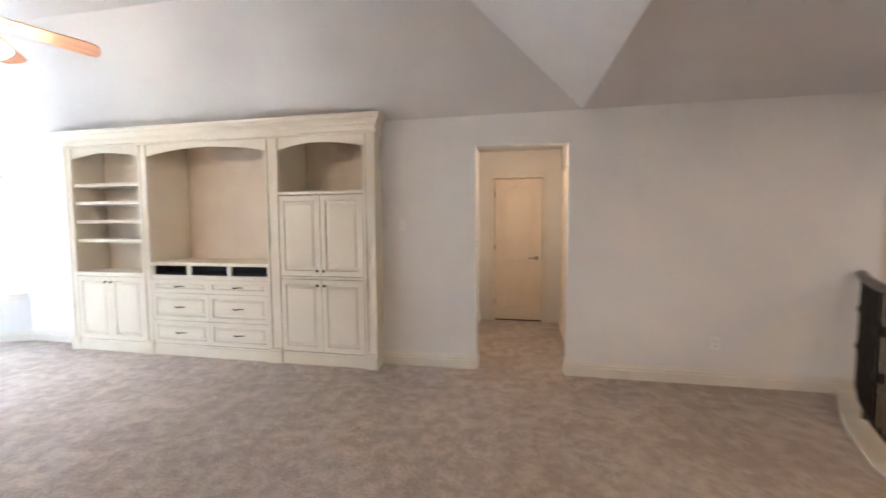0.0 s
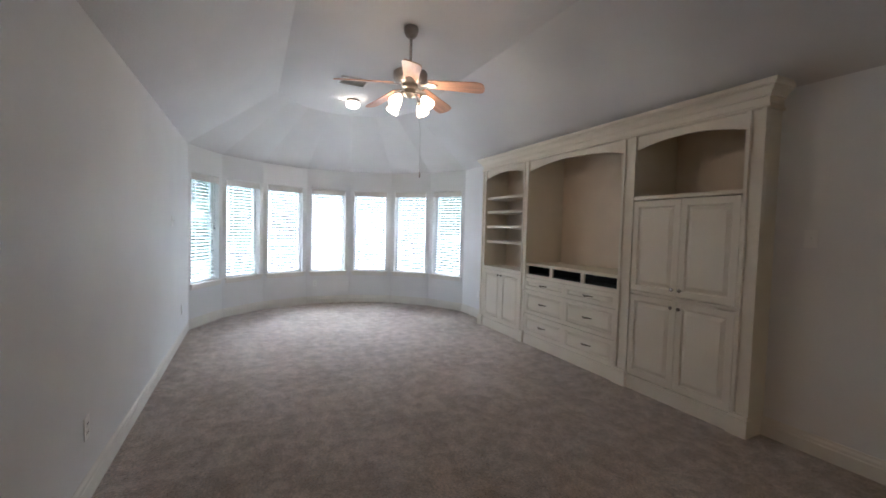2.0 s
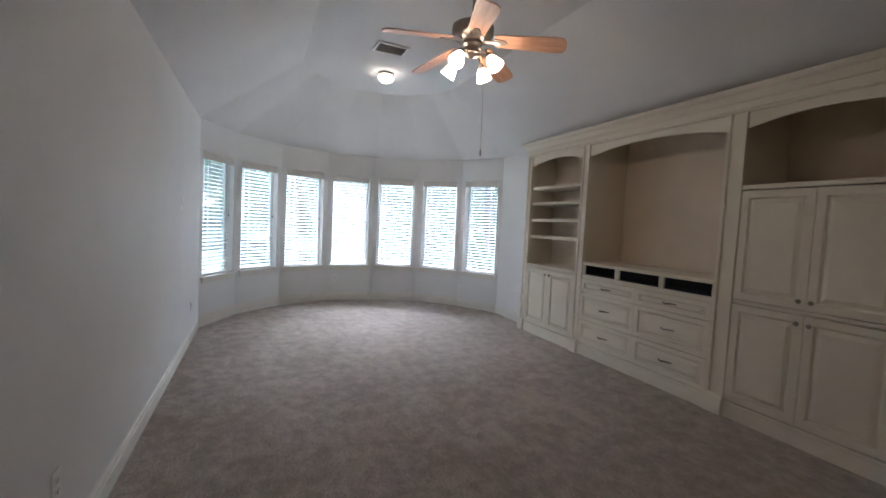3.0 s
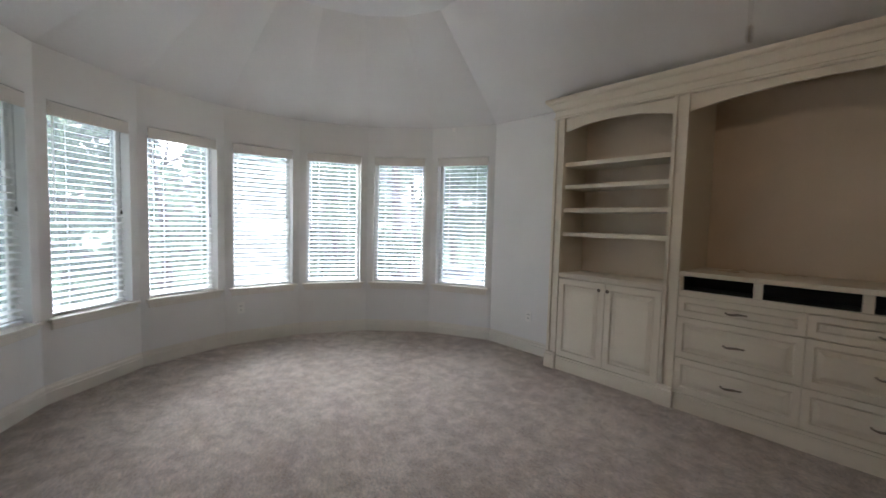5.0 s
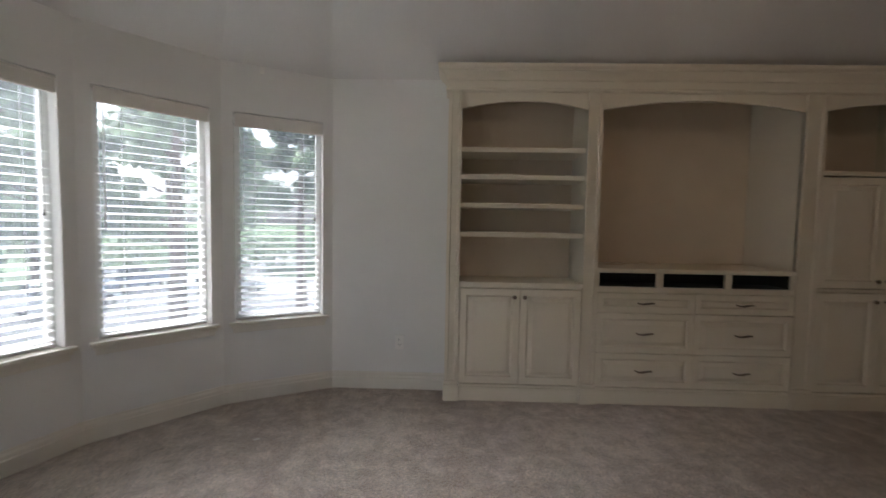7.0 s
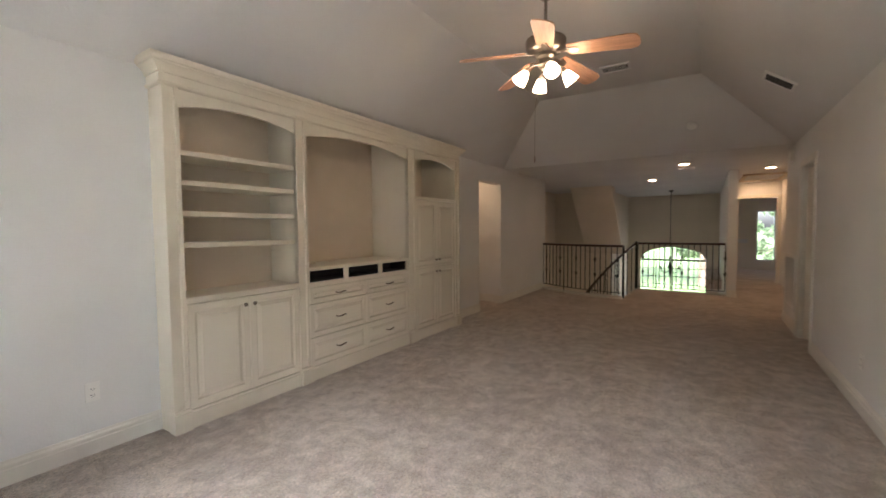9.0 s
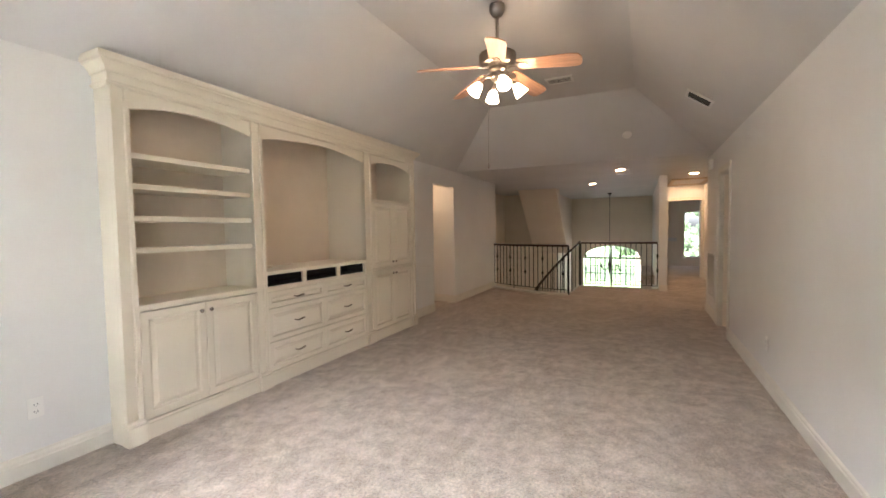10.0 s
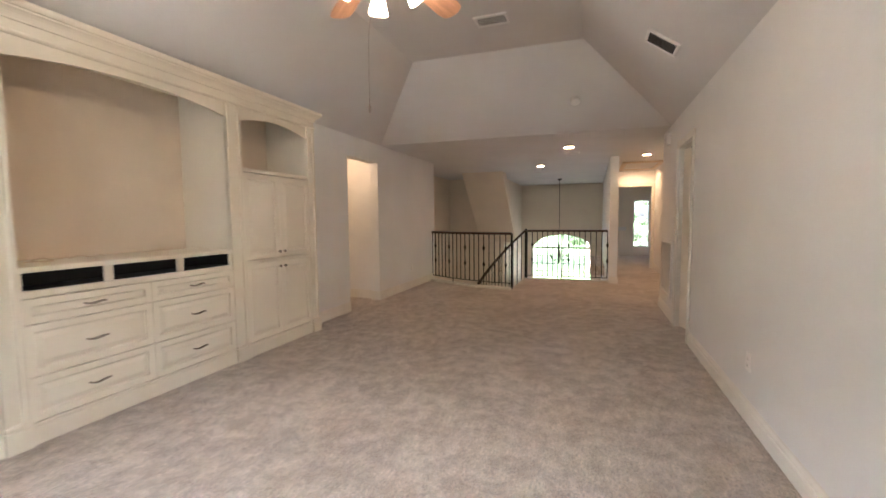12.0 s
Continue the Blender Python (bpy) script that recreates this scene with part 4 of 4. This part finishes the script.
def balustrade(label, floor_line, height=1.02, gap=0.105, drop=None, knuckles=4, foot=0.075):
    """Iron balusters under a dark handrail along a line of floor points."""
    b = empty("balustrade", label, "railing", "stairwell railings")
    dense = rail_points(floor_line, 24)
    part("handrail", sweep(bmesh.new(), [p + Vector((0, 0, height - 0.024)) for p in dense], HAND), M_WALNUT, b, "dark stained handrail", smooth=True)
    part("bottom_rail", sweep(bmesh.new(), [p + Vector((0, 0, foot)) for p in dense], [(-0.012, -0.006), (0.012, -0.006), (0.012, 0.006), (-0.012, 0.006)]), M_IRON, b)
    length = sum((q - p).length for p, q in zip(dense, dense[1:]))
    n = max(3, int(length / gap))
    me = mesh_of("baluster", boxes((-0.008, 0.008, -0.008, 0.008, foot + 0.006, height - 0.046)), M_IRON)
    kn = mesh_of("knuckle", lathe(bmesh.new(), [(0.009, -0.045), (0.016, -0.032), (0.027, 0.0), (0.016, 0.032), (0.009, 0.045)], seg=8), M_IRON, True)
    for i, p in enumerate(rail_points(floor_line, n + 1)):
        s = part("baluster", me, None, b)
        s.location = p
        if knuckles and i % knuckles == 1:
            for z in (0.40, 0.70):
                q = part("knuckle", kn, None, s)
                q.location = (0, 0, z * height)
        if i % 6 == 0:
            f = part("foot", boxes((-0.008, 0.008, -0.008, 0.008, 0.0, foot - 0.006)), M_IRON, b)
            f.location = p
    return b


left = balustrade("curved black iron balustrade with a dark wooden handrail on the landing", [(x + 0.11, y, 0.03) for x, y in WELL], height=1.0)
part("newel", boxes((2.242, 2.278, 1.600, 1.636, 0.0, 1.01), bevel=0.003), M_IRON, left)
right = balustrade("straight black iron balustrade before the arched window", [(3.66, 1.55, 0.0), (3.66, -0.03, 0.0)], height=1.04, knuckles=7)
part("newel", boxes((3.64, 3.68, 1.56, 1.60, 0.0, 1.06), bevel=0.003), M_IRON, right)
curb = sweep(bmesh.new(), [(x + 0.08, y, 0.0) for x, y in WELL], [(-0.085, -0.25), (0.085, -0.25), (0.085, 0.03), (-0.085, 0.03)])
structure("trim_stair_curb", curb, M_TRIM, "cream curved curb under the balustrade")
structure("trim_landing_edge", boxes((3.63, 3.70, -0.05, 1.6, -0.25, 0.02), bevel=0.004), M_TRIM)
STEPS, RISE = 16, 0.186
arc = [(3.0 + 0.02 * i + 0.012 * i * i, 1.62 + 0.26 * i - 0.006 * i * i) for i in range(STEPS + 1)]
st = empty("staircase", "carpeted curved staircase descending to the foyer", "staircase")
for i in range(STEPS - 1):
    (ax, ay), (bx, by) = arc[i], arc[i + 1]
    d = Vector((bx - ax, by - ay)).normalized()
    nx, ny = d.y, -d.x
    bm = bmesh.new()
    wl = 0.56
    quad = [(ax - nx * wl, ay - ny * wl), (ax + nx * wl, ay + ny * wl), (bx + nx * wl, by + ny * wl), (bx - nx * wl, by - ny * wl)]
    z = -RISE * (i + 1)
    prism(bm, quad, max(z - 0.4, -2.99), z)
    if max(q[1] for q in quad) < 4.29:
        part("step", bm, M_CARPET, st)
    else:
        bm.free()
drop = [(arc[i][0] + 0.66, arc[i][1] - 0.02 * i) for i in range(9)]
dr = empty("stair_railing", "sloping dark handrail on iron balusters beside the stairs", "railing", "stairwell railings")
line = [Vector((3.66, 1.58, 1.03))] + [Vector((x, y, 1.0 - 0.215 * i - 0.012 * i)) for i, (x, y) in enumerate(drop) if i > 0]
part("handrail", sweep(bmesh.new(), rail_points(line, 24), HAND), M_WALNUT, dr, "dark stained handrail", smooth=True)
for p in rail_points(line, 22)[1:-1]:
    s = part("baluster", boxes((-0.008, 0.008, -0.008, 0.008, -1.02, -0.02)), M_IRON, dr)
    s.location = p
part("stringer", sweep(bmesh.new(), [p - Vector((0, 0, 1.12)) for p in rail_points(line, 24)], [(-0.03, -0.14), (0.03, -0.14), (0.03, 0.1), (-0.03, 0.1)]), M_TRIM, dr, "cream stair stringer")

# ---- foyer chandelier and arched window ----
ch = empty("chandelier", "dark iron chandelier hanging on a long chain in the foyer", "chandelier", m=Matrix.Translation((7.6, 1.19, 0)))
part("canopy", lathe(bmesh.new(), [(0.07, ZW), (0.065, ZW - 0.02), (0.02, ZW - 0.05)], seg=16), M_CRYSTAL, ch, smooth=True)
part("chain", lathe(bmesh.new(), [(0.008, 0.52), (0.008, ZW - 0.05)], seg=6), M_CRYSTAL, ch)
part("stem", lathe(bmesh.new(), [(0.01, 0.53), (0.03, 0.48), (0.015, 0.40), (0.035, 0.30), (0.05, 0.2), (0.02, 0.08), (0.03, 0.0), (0.01, -0.08)], seg=12), M_CRYSTAL, ch, smooth=True)
for i in range(6):
    bm = sweep(bmesh.new(), [(0.02, 0, 0.1), (0.12, 0, 0.02), (0.22, 0, 0.04), (0.28, 0, 0.14)], circle(0.008, 6))
    lathe(bm, [(0.03, 0.14), (0.035, 0.16), (0.012, 0.165), (0.012, 0.24)], Matrix.Translation((0.28, 0, 0)), 10)
    a = part("arm", bm, M_CRYSTAL, ch, smooth=True)
    a.matrix_basis = Matrix.Rotation(radians(60 * i + 12), 4, "Z")
aw = empty("window_9", "arched foyer window with thin white bars", kind="structure")
part("window_frame", boxes((9.74, 9.78, 1.235, 1.285, -0.86, AWT - 0.01), (9.74, 9.78, AW0, AW1, -0.9, -0.86), (9.74, 9.78, AW0, AW1, AWS - 0.03, AWS + 0.03)), M_VINYL, aw)
for f in (0.125, 0.25, 0.375, 0.625, 0.75, 0.875):
    y = AW0 + (AW1 - AW0) * f
    top = AWS + (AWT - AWS) * math.sqrt(1 - (2 * f - 1) ** 2)
    part("muntin", boxes((9.75, 9.77, y - 0.009, y + 0.009, -0.86, top)), M_VINYL, aw)
for z in (-0.58, -0.31, -0.04):
    part("muntin", boxes((9.751, 9.769, AW0, AW1, z - 0.009, z + 0.009)), M_VINYL, aw)

# ---- outdoors ----
ground = bmesh.new()
lathe(ground, [(0.0, -3.45), (900, -3.45), (900, -3.4), (0.0, -3.4)], Matrix(), 48)
structure("ground", ground, M_GRASS, "mown lawn reaching to the trees")
structure("road", boxes((-33, -23, -200, 200, -3.40, -3.37)), M_ROAD, "pale concrete street")
structure("pavement", boxes((-23, 4, 8.5, 36, -3.40, -3.375), (-14.6, -12.2, -60, 8.5, -3.40, -3.376), (11.6, 27.0, -25, 25, -3.40, -3.375)), M_ROAD, "pale concrete driveway and walk")
structure("house_base", boxes((-6.0, 10.2, -3.0, 5.9, -3.4, -3.2)), M_ROAD)


def leaf_cloud(bm, center, spread, count, size, rng, flat=0.8):
    for _ in range(count):
        while True:
            d = Vector((rng.uniform(-1, 1), rng.uniform(-1, 1), rng.uniform(-1, 1)))
            if 0.1 < d.length < 1:
                break
        p = Vector(center) + Vector((d.x * spread, d.y * spread, d.z * spread * flat))
        q = Euler((rng.uniform(0, 6.3), rng.uniform(0, 6.3), rng.uniform(0, 6.3))).to_matrix()
        s = size * rng.uniform(0.6, 1.4)
        vs = [bm.verts.new(p + q @ Vector(v)) for v in ((-s, 0, 0), (0, -0.45 * s, 0.1 * s), (s, 0, 0), (0, 0.45 * s, 0.1 * s))]
        bm.faces.new(vs)


def tree(x, y, h, spread, seed, pine=False, bare=0.35, size=0.16, leaves=110):
    rng = random.Random(seed)
    t = empty("pine_tree" if pine else "tree", "tall pine with a straight bare trunk" if pine else "leafy green garden tree", "tree", "trees outside", m=Matrix.Translation((x, y, -3.4)))
    bm = bmesh.new()
    lean = rng.uniform(-0.4, 0.4)
    top = h * (0.97 if pine else 0.8)
    pts = [(lean * (i / 8) ** 2, 0.3 * math.sin(i * 0.7 + seed) * (i / 8), top * i / 8) for i in range(9)]
    r0 = 0.018 * h + 0.06
    rings = []
    for i, p in enumerate(pts):
        r = r0 * (1 - 0.85 * i / 8) * (1.25 if i == 0 else 1)
        rings.append([bm.verts.new((p[0] + r * math.cos(k * 0.7854), p[1] + r * math.sin(k * 0.7854), p[2])) for k in range(8)])
    for a, b in zip(rings, rings[1:]):
        for k in range(8):
            bm.faces.new((a[k], a[(k + 1) % 8], b[(k + 1) % 8], b[k]))
    crown = bmesh.new()
    n = 26
    for i in range(n):
        f = bare + (1 - bare) * (i + rng.random()) / n
        base = Vector(pts[min(8, int(f * 8))])
        base.z = min(top, f * h)
        ang = rng.uniform(0, 6.283)
        if pine:
            reach = spread * (1.05 - f) * rng.uniform(0.6, 1.1) + 0.3
        else:
            reach = spread * math.sin(math.pi * min(1, 0.25 + 0.75 * (f - bare) / (1 - bare))) * rng.uniform(0.5, 1.1) + 0.2
        tip = base + Vector((reach * math.cos(ang), reach * math.sin(ang), reach * rng.uniform(-0.05, 0.45)))
        lr = max(0.02, r0 * 0.3 * (1 - 0.6 * f))
        mid = base.lerp(tip, 0.5) + Vector((0, 0, 0.1 * reach))
        sweep(bm, [base, mid, tip], circle(lr, 5), up=(0.01, 0.02, 1))
        for c, w in ((tip, 1.0), (base.lerp(tip, 0.6), 0.8), (tip + Vector((rng.uniform(-1, 1), rng.uniform(-1, 1), rng.uniform(-0.3, 0.6))) * 0.5 * spread * 0.4, 0.7)):
            leaf_cloud(crown, c, (0.28 if pine else 0.36) * spread * w * rng.uniform(0.5, 0.9), leaves // 3, size, rng, 0.55)
    part("trunk", bm, M_BARK, t)
    part("crown", crown, M_PINE if pine else M_LEAF, t)


TREES = ((-16, -7, 10, 3.4, 0), (-17.5, 1.5, 9.5, 3.4, 0), (-16.5, 6.8, 7.5, 2.6, 0), (-19, 11.0, 15, 3.4, 1), (-16, 16.5, 15, 3.0, 1), (-13, 22, 13, 3.6, 1), (-21, 4.0, 16, 3.4, 1), (-22, -4, 15, 4.0, 0), (-12, -15, 10, 3.5, 0),
         (-38, -8, 14, 5, 0), (-39, 4, 15, 5, 0), (-38, 16, 16, 5, 1), (-34, 28, 14, 5, 0), (-26, 38, 15, 5, 1), (-14, 40, 14, 5, 0), (-4, 42, 13, 5, 0), (-38, -24, 14, 5, 0), (-20, -26, 12, 4, 0), (-43, 40, 16, 6, 0), (-24, 8.5, 13, 4.2, 0), (-26, 17, 14, 4.5, 0), (-20, 22, 13, 4.0, 0), (-27, -1, 13, 4.5, 0), (-25, -14, 13, 4.5, 0), (-45, 10, 17, 6, 0), (-44, 24, 17, 6, 0), (-45, -16, 17, 6, 0), (-30, 46, 16, 6, 0),
         (16.5, -3.2, 8, 2.4, 0), (30, -9, 9, 3.2, 0), (38, 8, 10, 3.6, 0), (42, -12, 13, 4, 0), (46, 16, 13, 4.5, 0), (30, 8.5, 10, 3.4, 0), (33, 0.5, 12, 4.2, 0))
for i, (x, y, h, s, p) in enumerate(TREES):
    far = abs(x) > 22 or abs(y) > 20
    tree(x, y, h, s, 11 + i, bool(p), 0.42 if p else 0.22, 0.32 if far else 0.15, 170 if far else 190)
rng = random.Random(5)
hedge = bmesh.new()
for i in range(90):
    leaf_cloud(hedge, (-36 + rng.uniform(-2, 2), -40 + i * 1.0, -3.0 + rng.uniform(0, 3.2)), 1.7, 60, 0.34, rng)
for i in range(60):
    leaf_cloud(hedge, (-34 + i * 0.75, 40 + rng.uniform(-2, 2), -3.0 + rng.uniform(0, 3.2)), 1.7, 60, 0.34, rng)
solid("hedge", hedge, M_LEAF, "dense green hedge and undergrowth beyond the street", "hedge", kind="stuff")


def car(m, paint, label):
    c = empty("parked_car", label, "car", "cars on the street", m=m)
    prof = [(-2.2, 0.35), (-2.25, 0.75), (-2.1, 0.95), (-1.3, 1.02), (1.1, 0.98), (2.0, 0.85), (2.2, 0.65), (2.2, 0.35)]
    bm = bmesh.new()
    a = [bm.verts.new((x, -0.85, z)) for x, z in prof]
    b = [bm.verts.new((x, 0.85, z)) for x, z in prof]
    bm.faces.new(a)
    bm.faces.new(b[::-1])
    for i in range(len(prof)):
        j = (i + 1) % len(prof)
        bm.faces.new((a[i], a[j], b[j], b[i]))
    bmesh.ops.bevel(bm, geom=list(bm.edges), offset=0.07, segments=2, affect="EDGES")
    part("body", bm, paint, c, smooth=True)
    bm = bmesh.new()
    lo = [(-1.9, -0.78), (1.0, -0.78), (1.0, 0.78), (-1.9, 0.78)]
    hi = [(-1.6, -0.6), (0.2, -0.6), (0.2, 0.6), (-1.6, 0.6)]
    va, vb = [bm.verts.new((x, y, 1.0)) for x, y in lo], [bm.verts.new((x, y, 1.52)) for x, y in hi]
    for i in range(4):
        bm.faces.new((va[i], va[(i + 1) % 4], vb[(i + 1) % 4], vb[i]))
    bm.faces.new(vb)
    part("cabin_glass", bm, M_CARGLASS, c)
    part("roof_panel", boxes((-1.6, 0.2, -0.6, 0.6, 1.521, 1.56), bevel=0.015), paint, c)
    for x in (-1.4, 1.4):
        for y in (-0.8, 0.8):
            w = part("wheel", lathe(bmesh.new(), [(0.2, -0.1), (0.33, -0.1), (0.35, 0.0), (0.33, 0.1), (0.2, 0.1)], Matrix.Translation((x, y, 0.35)) @ Matrix.Rotation(radians(90), 4, "X"), 18), M_RUBBER, c, "black tyre", smooth=True)
            part("rim", lathe(bmesh.new(), [(0.2, -0.105), (0.05, -0.09), (0.05, 0.09), (0.2, 0.105)], Matrix.Translation((x, y, 0.35)) @ Matrix.Rotation(radians(90), 4, "X"), 14), M_NICKEL, w, "metal rim", smooth=True)


car(Matrix.Translation((-24.5, 20.5, -3.37)) @ Matrix.Rotation(radians(80), 4, "Z"), M_CARWHITE, "white car parked by the street")
car(Matrix.Translation((-19.5, 26.5, -3.40)) @ Matrix.Rotation(radians(30), 4, "Z"), M_CARWHITE, "white car parked beyond the drive")
car(Matrix.Translation((-26.5, 27.5, -3.375)) @ Matrix.Rotation(radians(75), 4, "Z"), M_CARBLUE, "blue-grey car parked along the street")
